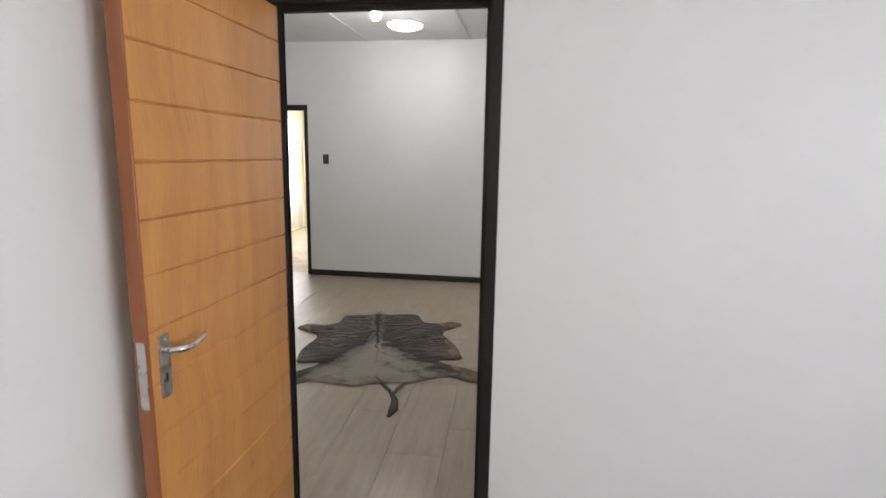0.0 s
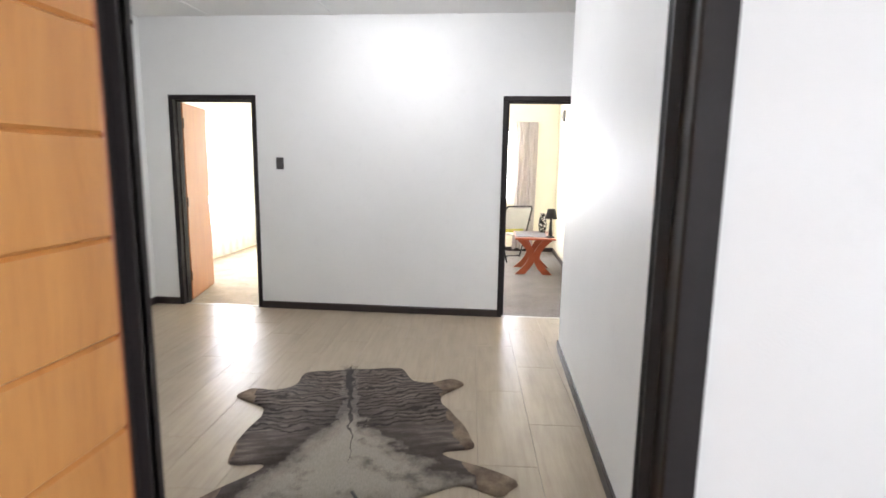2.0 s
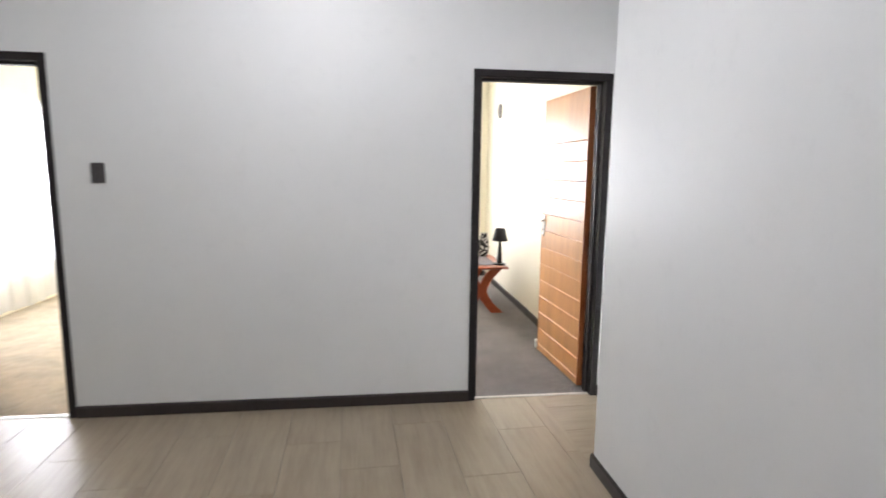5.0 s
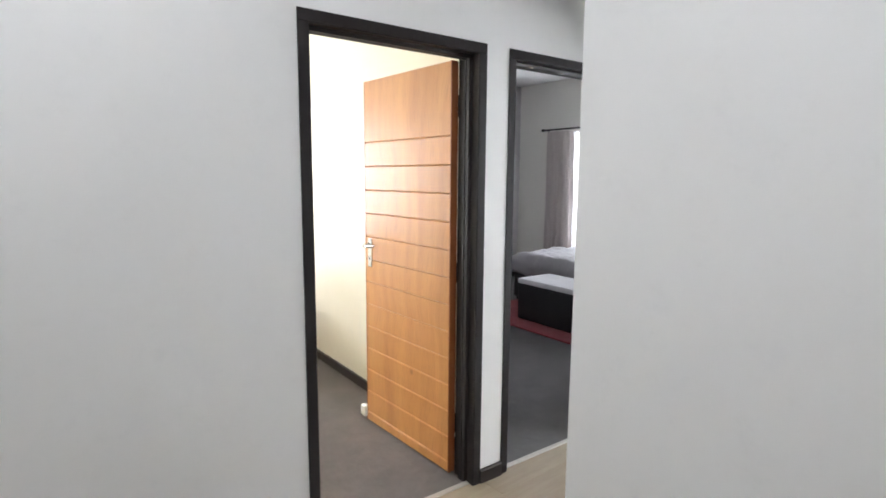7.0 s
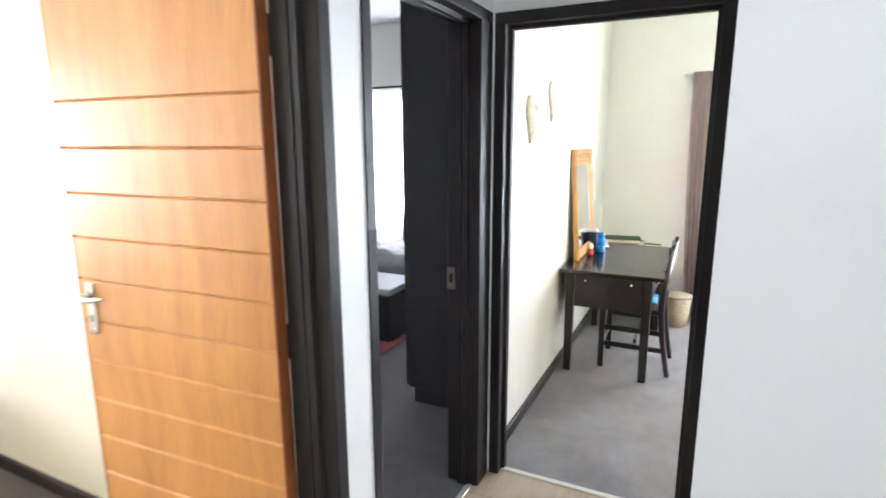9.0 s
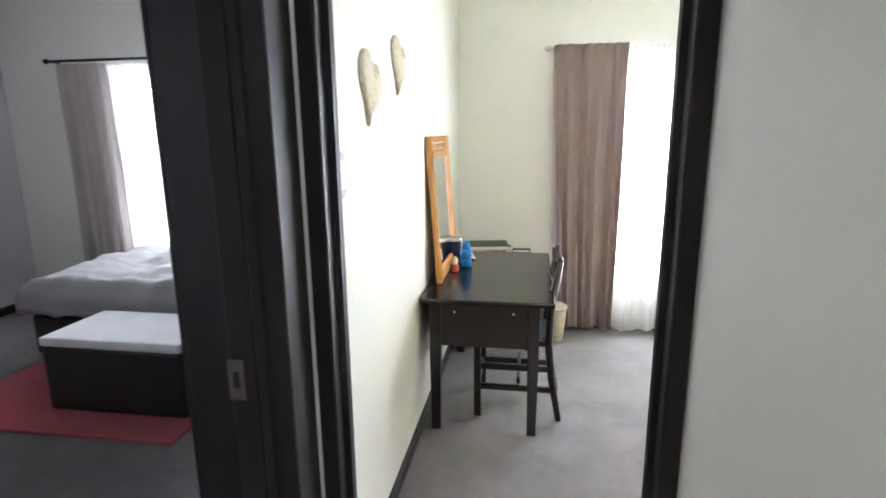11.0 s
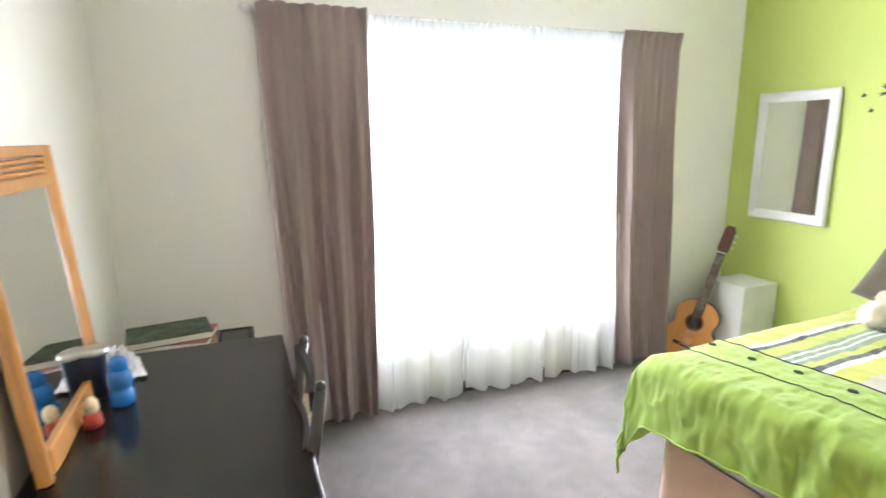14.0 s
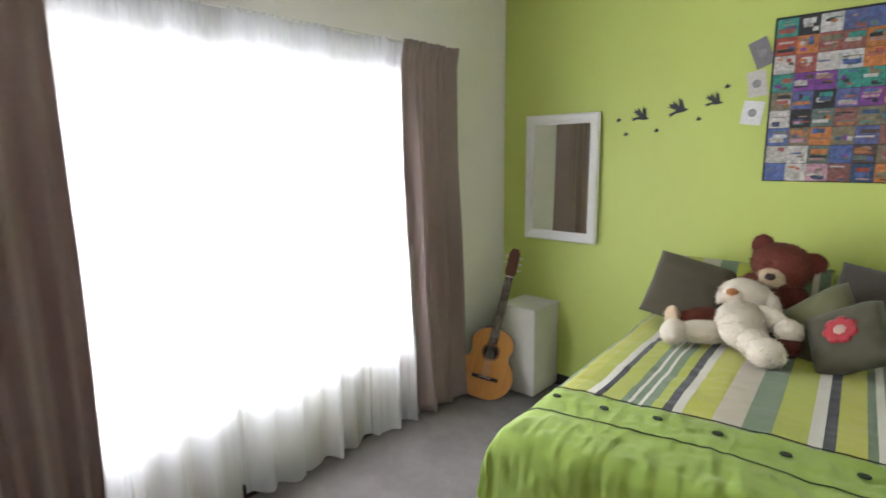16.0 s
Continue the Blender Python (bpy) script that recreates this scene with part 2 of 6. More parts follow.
FRAME.node_tree.nodes["Principled BSDF"].inputs["Specular IOR Level"].default_value = 0.3
SKIRT = plain("dark_brown_skirting", (0.030, 0.022, 0.020), 0.38, 0, 0.2, 9, 0.06)
PINE = veneer("orange_varnished_veneer", (0.69, 0.325, 0.092), (0.47, 0.172, 0.037))
RED_PINE = timber("red_orange_varnished_timber", (0.37, 0.135, 0.03), (0.27, 0.088, 0.02), 0.36, (16.0, 16.0, 1.0), 0.15, (0.97, 1.03))
PINE_EDGE = timber("red_timber_edge", (0.40, 0.13, 0.04), (0.28, 0.08, 0.022), 0.4)
OAK = timber("honey_oak", (0.56, 0.28, 0.075), (0.40, 0.175, 0.04), 0.4, (40.0, 40.0, 2.5))
MAHOGANY = timber("red_mahogany", (0.40, 0.085, 0.028), (0.25, 0.045, 0.016), 0.3, (3.0, 30.0, 30.0))
ESPRESSO = plain("espresso_lacquer", (0.018, 0.013, 0.013), 0.3, 0, 0.1, 14, 0.05, 200, 0.2)
DESKTOP = plain("black_satin_desk_top", (0.012, 0.0105, 0.0105), 0.17, 0, 0.15, 20, 0.015, 300)
WARDROBE = plain("charcoal_melamine", (0.022, 0.02, 0.022), 0.42, 0, 0.15, 5, 0.1, 250)
STEEL = plain("satin_steel", (0.62, 0.6, 0.57), 0.28, 1.0, 0.06, 20, 0.04)
CHROME = plain("bright_chrome", (0.8, 0.8, 0.8), 0.08, 1.0, 0.02, 20, 0)
BLACKMETAL = plain("black_metal", (0.02, 0.02, 0.02), 0.4, 0.5, 0.2, 20, 0.05)
GREYPLASTIC = plain("silver_grey_plastic", (0.34, 0.33, 0.32), 0.32, 0.35, 0.06, 30, 0.03)
DARKPLASTIC = plain("dark_grey_plastic", (0.07, 0.063, 0.062), 0.4, 0, 0.1, 30, 0.04)
WHITEPLASTIC = plain("white_plastic", (0.75, 0.75, 0.73), 0.35, 0, 0.04, 20, 0.02)
TILE = tile_mat("wood_look_porcelain")
GROUT = plain("grey_grout", (0.25, 0.215, 0.17), 0.9, 0, 0.2, 30, 0.3)
CARPET = carpet_mat("grey_carpet", (0.15, 0.136, 0.132))
CARPET_BROWN = carpet_mat("brown_grey_carpet", (0.135, 0.112, 0.1))
CARPET_DARK = carpet_mat("dark_grey_carpet", (0.1, 0.09, 0.088))
CARPET_BEIGE = carpet_mat("beige_carpet", (0.42, 0.34, 0.23))
BRASS = plain("threshold_strip", (0.62, 0.6, 0.55), 0.35, 0.6, 0.1, 30, 0.05)
GLASS = glass_mat("window_glass")
SHEER = sheer_mat("white_sheer")
CURTAIN = curtain_mat("taupe_curtain", (0.31, 0.235, 0.22))
CURTAIN_PALE = curtain_mat("pale_grey_curtain", (0.5, 0.45, 0.43))
GROUND = plain("dry_lawn", (0.14, 0.15, 0.07), 0.95, 0, 0.35, 1.5, 0.5, 40)


# ---------------------------------------------------------------- mesh helpers
def mesh_of(name, bm, mat):
    me = bpy.data.meshes.new(name)
    bm.normal_update()
    bm.to_mesh(me)
    bm.free()
    for m in mat if isinstance(mat, (list, tuple)) else [mat]:
        me.materials.append(m)
    return me


def part(name, bm, mat, parent=None, label="", smooth=False, place=None):
    """Links a bmesh as one mesh object, under a thing or a part if one is given."""
    me = mesh_of(name, bm, mat)
    if smooth:
        for p in me.polygons:
            p.use_smooth = True
    ob = new(name, me)
    if parent is not None:
        ob.parent = parent
    if place is not None:
        ob.matrix_basis = place
    return tagged(ob, label) if label else ob


def thing(name, label, category, m=None, group=""):
    ob = new(name)
    ob.empty_display_size = 0.1
    if m is not None:
        ob.matrix_basis = m
    return tagged(ob, label, category, group)


def setting(ob, label, category):
    return tagged(ob, label, category, "", "structure")


def add_box(bm, lo, hi, bevel=0.0, mat=0, m=None, segs=1):
    s = [h - a for a, h in zip(lo, hi)]
    c = [(h + a) / 2 for a, h in zip(lo, hi)]
    sub = bmesh.new()
    bmesh.ops.create_cube(sub, size=1)
    bmesh.ops.scale(sub, vec=s, verts=sub.verts)
    if bevel:
        bmesh.ops.bevel(sub, geom=sub.edges[:], offset=min(bevel, min(s) * 0.45), segments=segs, affect="EDGES", profile=0.6)
    bmesh.ops.translate(sub, vec=c, verts=sub.verts)
    if m is not None:
        bmesh.ops.transform(sub, matrix=m, verts=sub.verts)
    for f in sub.faces:
        f.material_index = mat
    tmp = bpy.data.meshes.new("tmp")
    sub.to_mesh(tmp)
    sub.free()
    bm.from_mesh(tmp)
    bpy.data.meshes.remove(tmp)
    return bm


def box(lo, hi, bevel=0.0, m=None, segs=1):
    return add_box(bmesh.new(), lo, hi, bevel, 0, m, segs)


def add_prism(bm, outline, z0, z1, m=None, mat=0):
    """A closed outline of (x, y), raised from z0 to z1."""
    lo = [bm.verts.new((x, y, z0)) for x, y in outline]
    hi = [bm.verts.new((x, y, z1)) for x, y in outline]
    k = len(outline)
    fs = [bm.faces.new(hi), bm.faces.new(lo[::-1])]
    fs += [bm.faces.new((lo[i], lo[(i + 1) % k], hi[(i + 1) % k], hi[i])) for i in range(k)]
    for f in fs:
        f.material_index = mat
    if m is not None:
        bmesh.ops.transform(bm, matrix=m, verts=lo + hi)
    bmesh.ops.recalc_face_normals(bm, faces=fs)
    return bm


def prism(outline, z0, z1, m=None):
    return add_prism(bmesh.new(), outline, z0, z1, m)


def add_lathe(bm, profile, segs=24, m=None, mat=0):
    """A turned body from (radius, height) pairs."""
    rings, made = [], []
    for r, z in profile:
        ring = [bm.verts.new((max(r, 1e-4) * math.cos(2 * math.pi * i / segs), max(r, 1e-4) * math.sin(2 * math.pi * i / segs), z)) for i in range(segs)]
        rings.append(ring)
        made += ring
    fs = []
    for a, c in zip(rings, rings[1:]):
        fs += [bm.faces.new((a[i], a[(i + 1) % segs], c[(i + 1) % segs], c[i])) for i in range(segs)]
    fs += [bm.faces.new(rings[0][::-1]), bm.faces.new(rings[-1])]
    for f in fs:
        f.material_index = mat
    if m is not None:
        bmesh.ops.transform(bm, matrix=m, verts=made)
    return bm


def lathe(profile, segs=24, m=None):
    return add_lathe(bmesh.new(), profile, segs, m)


def tube(points, r, segs=10):
    """A round bar through the points."""
    bm = bmesh.new()
    pts = [Vector(p) for p in points]
    rings = []
    for i, p in enumerate(pts):
        d = ((pts[min(i + 1, len(pts) - 1)] - pts[max(i - 1, 0)])).normalized()
        a = d.orthogonal().normalized() if not rings else (rings[-1][1] - d * rings[-1][1].dot(d)).normalized()
        c = d.cross(a)
        rr = r[i] if isinstance(r, (list, tuple)) else r
        rings.append(([bm.verts.new(p + rr * (a * math.cos(2 * math.pi * k / segs) + c * math.sin(2 * math.pi * k / segs))) for k in range(segs)], a))
    for (a, _), (c, _) in zip(rings, rings[1:]):
        for k in range(segs):
            bm.faces.new((a[k], a[(k + 1) % segs], c[(k + 1) % segs], c[k]))
    bm.faces.new(rings[0][0][::-1]), bm.faces.new(rings[-1][0])
    bmesh.ops.recalc_face_normals(bm, faces=bm.faces[:])
    return bm


def sheet(nu, nv, fn, thick=0.0):
    """A surface fn(u, v) with u and v from 0 to 1; thick gives it a back."""
    bm = bmesh.new()
    g = [[bm.verts.new(fn(i / nu, j / nv)) for j in range(nv + 1)] for i in range(nu + 1)]
    for i in range(nu):
        for j in range(nv):
            bm.faces.new((g[i][j], g[i + 1][j], g[i + 1][j + 1], g[i][j + 1]))
    if thick:
        bm.normal_update()
        bmesh.ops.solidify(bm, geom=bm.faces[:], thickness=thick)
    return bm


# ---------------------------------------------------------------- the structure
H = 2.84
T = 0.14


def wall(name, axis, face, back, lo, hi, front_mat, back_mat, openings=(), top=H, label=""):
    """A wall across the axis ("x" or "y") between face and back, from lo to hi along the other one, with openings (a, b, z0, z1)."""
    bm = bmesh.new()
    cuts = sorted(openings)
    a0 = lo
    pieces = []
    for a, c, z0, z1 in cuts:
        pieces.append((a0, a, 0, top))
        if z0 > 0:
            pieces.append((a, c, 0, z0))
        if z1 < top:
            pieces.append((a, c, z1, top))
        a0 = c
    pieces.append((a0, hi, 0, top))
    p, q = min(face, back), max(face, back)
    for a, c, z0, z1 in pieces:
        if axis == "x":
            add_box(bm, (p, a, z0), (q, c, z1))
        else:
            add_box(bm, (a, p, z0), (c, q, z1))
    bm.normal_update()
    way = (1 if face > back else -1)
    k = 0 if axis == "x" else 1
    for f in bm.faces:
        d = f.normal[k] * way
        f.material_index = 1 if d < -0.5 else 0
    ob = part(name, bm, [front_mat, back_mat])
    return setting(ob, label or "plastered and painted brick wall", "wall")


DOOR = 2.111
wall("wall_start", "y", 2.22, 2.32, -2.11, 3.74, WHITE, WHITE, [(-0.335, 0.53, 0, DOOR)], label="white painted wall with a doorway")
wall("wall_first_room_west", "x", -0.385, -0.52, -3.0, 2.22, WHITE, OUTER, label="white painted wall beside the open door")
# unseen east wall; its opening is added to let the fill lamp in
wall("wall_first_room_east", "x", 3.6, 3.74, -3.0, 2.22, WHITE, OUTER, [(-1.9, 0.3, 0.75, 2.25)])
wall("wall_first_room_south", "y", -2.86, -3.0, -0.52, 3.74, WHITE, OUTER)
wall("wall_hall_west", "x", -1.97, -2.11, 2.32, 4.66, WHITE, WHITE, label="white painted hall wall ending in a corner")
wall("wall_alcove_south", "y", 4.66, 4.52, -3.35, -2.11, WHITE, OUTER)
wall("wall_alcove_west", "x", -3.21, -3.35, 4.66, 6.68, WHITE, OUTER)
wall("wall_hall_east", "x", 0.83, 0.97, 2.32, 5.62, WHITE, WHITE, label="white painted hall wall ending in a corner")
part_south = prism([(0.83, 5.62), (0.97, 5.62), (2.335, 5.62), (2.335, 5.772), (0.83, 5.81)], 0, H)
setting(part("wall_passage_south", part_south, WHITE), "white painted passage wall with a sharp corner", "wall")
wall("wall_north", "y", 6.68, 6.82, -4.1, 2.45, WHITE, CREAM,
     [(-2.945, -2.055, 0, DOOR), (0.33, 1.215, 0, DOOR), (1.355, 2.235, 0, DOOR)], label="white painted wall with three doorways")
wall("wall_bedroom_west", "x", 2.445, 2.335, 2.73, 6.69, OFFWHITE, WHITE, [(5.772, 6.668, 0, DOOR)], label="white wall with the bedroom doorway")
wall("wall_bedroom_north", "y", 6.69, 6.82, 2.45, 5.38, OFFWHITE, MAUVE, label="warm white bedroom wall")
wall("wall_bedroom_green", "y", 2.87, 2.73, 2.45, 5.38, GREEN, OUTER, label="lime green painted feature wall")
WIN4 = (3.65, 5.83, 0.48, 1.94)
WIN2 = (7.9, 9.66, 0.5, 2.1)
wall("wall_east", "x", 5.38, 5.67, 2.73, 10.88, OFFWHITE, OUTER, [WIN4, WIN2], label="warm white outer wall with two windows")
wall("wall_room_divide", "x", 1.32, 1.40, 6.82, 10.90, CREAM, MAUVE, label="cream painted dividing wall")
wall("wall_beige_divide", "x", -1.0, -1.12, 6.82, 10.90, CREAM, CREAM)
WIN0 = (8.2, 10.4, 0.5, 2.1)
wall("wall_beige_west", "x", -3.96, -4.1, 6.82, 10.90, CREAM, OUTER, [WIN0])
WIN1 = (-0.85, 0.6, 0.85, 2.1)
wall("wall_far_north", "y", 10.90, 11.12, -4.1, 1.42, CREAM, OUTER, [WIN1])
wall("wall_black_bedroom_north", "y", 10.74, 10.88, 1.42, 5.38, MAUVE, OUTER)


def build_ceiling():
    bm = box((-4.2, -3.1, H), (5.75, 11.2, H + 0.12))
    for x in (-2.49, -1.29, -0.09):
        add_box(bm, (x - 0.022, 2.32, H - 0.008), (x + 0.022, 6.67, H + 0.002), 0.003)
    for y in (3.9,):
        add_box(bm, (-1.96, y - 0.022, H - 0.007), (0.82, y + 0.022, H + 0.002), 0.003)
    for y in (8.1, 9.3):
        add_box(bm, (1.43, y - 0.02, H - 0.008), (5.44, y + 0.02, H + 0.002), 0.003)
    setting(part("ceiling", bm, CEIL), "white board ceiling with cover strips", "ceiling")


build_ceiling()


def floor_slab(name, outline, mat, label, z=0.0):
    return setting(part(name, prism(outline, z - 0.05, z), mat), label, "floor")


def rect(x0, y0, x1, y1):
    return [(x0, y0), (x1, y0), (x1, y1), (x0, y1)]


hall_floor = floor_slab("floor_hall", [(-3.35, 2.245), (2.38, 2.245), (2.38, 6.7), (-3.35, 6.7)], GROUT, "wood-look porcelain tile floor, satin greige", -0.008)
floor_slab("floor_first_room", rect(-0.52, -3.0, 3.74, 2.245), CARPET, "grey carpeted floor")
floor_slab("floor_bedroom", rect(2.38, 2.4, 5.7, 6.7), CARPET, "grey cut-pile carpet floor")
floor_slab("floor_study", rect(-1.06, 6.70, 1.4, 11.1), CARPET_BROWN, "brown-grey carpet floor")
floor_slab("floor_beige_room", rect(-4.1, 6.70, -1.06, 11.1), CARPET_BEIGE, "beige carpet floor")
floor_slab("floor_black_bedroom", rect(1.4, 6.70, 5.7, 10.9), CARPET_DARK, "dark grey carpet floor")
setting(part("ground", box((-60, -60, -0.5), (60, 60, -0.06)), GROUND), "dry lawn around the house", "ground")


def skirting(name, a, c, side):
    """A skirting board from a to c on the wall's face; side: the way into the room."""
    a, c, s = Vector((*a, 0)), Vector((*c, 0)), Vector((*side, 0))
    d = (c - a).normalized()
    prof = [(0, 0), (0.014, 0), (0.014, 0.062), (0.009, 0.070), (0, 0.072)]
    bm = bmesh.new()
    ends = [[bm.verts.new(p + s * x + Vector((0, 0, z))) for x, z in prof] for p in (a, c)]
    for i in range(5):
        bm.faces.new((ends[0][i], ends[0][(i + 1) % 5], ends[1][(i + 1) % 5], ends[1][i]))
    bm.faces.new(ends[0]), bm.faces.new(ends[1][::-1])
    bmesh.ops.recalc_face_normals(bm, faces=bm.faces[:])
    setting(part(name, bm, SKIRT), "dark brown painted skirting board", "skirting")


for a, c, s in [((-0.385, -2.8), (-0.385, 2.22), (1, 0)), ((0.554, 2.22), (3.6, 2.22), (0, -1)),
                ((-1.97, 2.32), (-0.335, 2.32), (0, 1)), ((0.554, 2.32), (0.83, 2.32), (0, 1)), ((-1.97, 2.32), (-1.97, 4.675), (1, 0)),
                ((-3.21, 4.66), (-1.956, 4.66), (0, 1)), ((-3.21, 4.66), (-3.21, 6.68), (1, 0)), ((0.83, 2.32), (0.83, 5.825), (-1, 0)),
                ((0.816, 5.811), (2.335, 5.773), (0.025, 1)), ((-3.21, 6.68), (-2.945, 6.68), (0, -1)), ((-2.055, 6.68), (0.33, 6.68), (0, -1)),
                ((1.215, 6.68), (1.355, 6.68), (0, -1)), ((2.445, 6.69), (5.38, 6.69), (0, -1)), ((5.38, 2.87), (5.38, 6.69), (-1, 0)),
                ((2.445, 2.87), (5.38, 2.87), (0, 1)), ((2.445, 2.87), (2.445, 5.772), (1, 0)), ((1.32, 6.82), (1.32, 10.9), (-1, 0)),
                ((-1.0, 10.9), (1.32, 10.9), (0, -1)), ((5.38, 6.82), (5.38, 10.74), (-1, 0)), ((1.42, 10.74), (5.38, 10.74), (0, -1))]:
    skirting("baseboard", a, c, s)


def threshold(x0, y0, x1, y1):
    setting(part("threshold", box((x0, y0, -0.02), (x1, y1, 0.005), 0.003), BRASS), "pale metal carpet threshold strip", "threshold")


threshold(-2.9, 6.70, -2.1, 6.73)
threshold(0.375, 6.70, 1.17, 6.73)
threshold(1.40, 6.70, 2.195, 6.73)
threshold(2.37, 5.82, 2.40, 6.62)
threshold(-0.29, 2.23, 0.515, 2.26)


# ---------------------------------------------------------------- doors
def door_frame(name, m, width, label, deep=T, lip=0.045):
    """A pressed steel double-rebate frame: the opening runs along x from 0 to width, the wall from y = 0 to deep."""
    top = thing(name, label, "door frame", m)
    tagged(top, kind="structure")
    prof = [(-0.045, -0.006), (-0.004, -0.006), (0.0, -0.002), (0.0, 0.042), (0.016, 0.046), (0.016, 0.066), (0.010, 0.070),
            (0.016, 0.074), (0.016, deep - 0.046), (0.0, deep - 0.042), (0.0, deep + 0.002), (-0.004, deep + 0.006), (-0.045, deep + 0.006)]
    part("jamb", prism(prof, 0, 2.066), FRAME, top)
    part("jamb", prism([(width + (lip if x < -0.02 else -x), y) for x, y in prof][::-1], 0, 2.066), FRAME, top)
    head = prism([(x, y) for x, y in prof], -0.045, width + lip)
    bmesh.ops.transform(head, matrix=Matrix(((0, 0, 1, 0), (0, 1, 0, 0), (-1, 0, 0, 2.066), (0, 0, 0, 1))), verts=head.verts)
    bmesh.ops.recalc_face_normals(head, faces=head.faces[:])
    part("head", head, FRAME, top)
    return top


def lever(leaf, x, side, mat=STEEL, flip=1, z=1.0):
    """A lever handle on a long plate, with a keyhole. side: 1 for the face at y = 0 (towards -y), -1 for the other one."""
    y0 = 0.0 if side > 0 else 0.04
    s = -1 if side > 0 else 1
    k = Matrix.Translation((x, y0, z))
    plate = box((-0.02, min(0, s * 0.006), -0.085), (0.02, max(0, s * 0.006), 0.085), 0.003, k, 2)
    p = part("lock_plate", plate, mat, leaf, "satin steel lock plate")
    bar = [(x, y0, z + 0.045), (x, y0 + s * 0.03, z + 0.045), (x + flip * 0.012, y0 + s * 0.05, z + 0.045), (x + flip * 0.05, y0 + s * 0.052, z + 0.043), (x + flip * 0.1, y0 + s * 0.05, z + 0.05), (x + flip * 0.118, y0 + s * 0.044, z + 0.054)]
    part("handle", tube(bar, [0.011, 0.010, 0.010, 0.009, 0.008, 0.006], 12), CHROME, leaf, "curved chrome lever handle", True)
    key = box((-0.0035, min(0, s * 0.0075), -0.045), (0.0035, max(0, s * 0.0075), -0.02), 0.0015, k)
    part("keyhole", key, BLACKMETAL, leaf)
    for dz in (-0.072, 0.072):
        screw = lathe([(0.004, 0), (0.004, 0.0015), (0.002, 0.0022)], 8, Matrix.Translation((x, y0 + s * 0.006, z + dz)) @ pose(0, 0, 0, 90 if s < 0 else -90))
        part("screw", screw, CHROME, leaf)
    return p


def door_leaf(name, m, width=0.79, grooves=None, label="", handles=(1, -1), lock=0.985):
    """A door leaf, plain or grooved across into boards (grooves: the highest one and the pitch). Hinge line at the origin, the leaf along +x, its faces at y = 0 and y = 0.04."""
    top = thing(name, label, "door", m)
    foot, head = 0.01, 2.056
    cuts = [foot, head]
    if grooves:
        first, pitch = grooves
        cuts = [foot] + sorted(first - pitch * k for k in range(16) if first - pitch * k > 0.06) + [head]
    c, g = (0.006, 0.0048) if grooves else (0.001, 0.001)
    for z0, z1 in zip(cuts, cuts[1:]):
        prof = [(0.0, z0 + g), (c, z0), (0.04 - c, z0), (0.04, z0 + g), (0.04, z1 - g), (0.04 - c, z1), (c, z1), (0.0, z1 - g)]
        bm = prism(prof, 0.007, width - 0.007)
        bmesh.ops.transform(bm, matrix=Matrix(((0, 0, 1, 0), (1, 0, 0, 0), (0, 1, 0, 0), (0, 0, 0, 1))), verts=bm.verts)
        bmesh.ops.recalc_face_normals(bm, faces=bm.faces[:])
        part("board" if grooves else "panel", bm, PINE if grooves else RED_PINE, top)
    for x0 in (0.0, width - 0.007):
        part("edge_lipping", box((x0, -0.0005, 0.01), (x0 + 0.007, 0.0405, 2.056), 0.001), PINE_EDGE, top, "reddish timber lipping")
    for side in handles:
        lever(top, width - 0.055, side, STEEL, -1, lock)
    fp = box((width - 0.0005, 0.008, lock - 0.1), (width + 0.0015, 0.032, lock + 0.08), 0.0005)
    part("lock_forend", fp, STEEL, top, "steel lock forend on the edge")
    part("latch", prism([(0, 0), (0.009, 0.002), (0.009, 0.006), (0, 0.012)], 0, 0.02, Matrix.Translation((width + 0.001, 0.014, lock - 0.02))), STEEL, top)
    for z in (0.22, 1.0, 1.8):
        part("hinge", lathe([(0.006, 0), (0.006, 0.1)], 10, Matrix.Translation((-0.004, -0.004, z))), BLACKMETAL, top)
    return top


door_frame("door_frame_1", pose(-0.29, 2.22, 0), 0.798, "dark brown steel door frame round the first doorway", 0.10, 0.045)
door_frame("door_frame_2", pose(-2.90, 6.68, 0), 0.80, "dark brown steel door frame to the beige room")
door_frame("door_frame_3", pose(0.375, 6.68, 0), 0.795, "dark brown steel door frame to the study")
door_frame("door_frame_4", pose(1.40, 6.68, 0), 0.795, "dark brown steel door frame to the black bedroom", T, 0.125)
door_frame("door_frame_5", pose(2.335, 6.622, 0, 0, 0, -90), 0.804, "dark brown steel door frame to the green bedroom", 0.11)
door_leaf("door_1", pose(-0.302, 2.212, 0, 0, 0, -89.8), 0.79, (1.934, 0.141), "open orange-brown timber door with horizontal boards and chrome lever", (1, -1))
door_leaf("door_2", pose(-2.895, 6.83, 0, 0, 0, 103), 0.79, None, "open flat orange timber door on the beige carpet")
door_leaf("door_3", pose(1.172, 6.83, 0, 0, 0, 93), 0.79, (1.712, 0.137), "open orange timber door with horizontal grooves beside cream wall", (1, -1), 1.07)
door_leaf("door_4", pose(2.453, 5.801, 0, 0, 0, -86), 0.79, (1.934, 0.141), "open orange timber bedroom door seen on its edge", (1,))


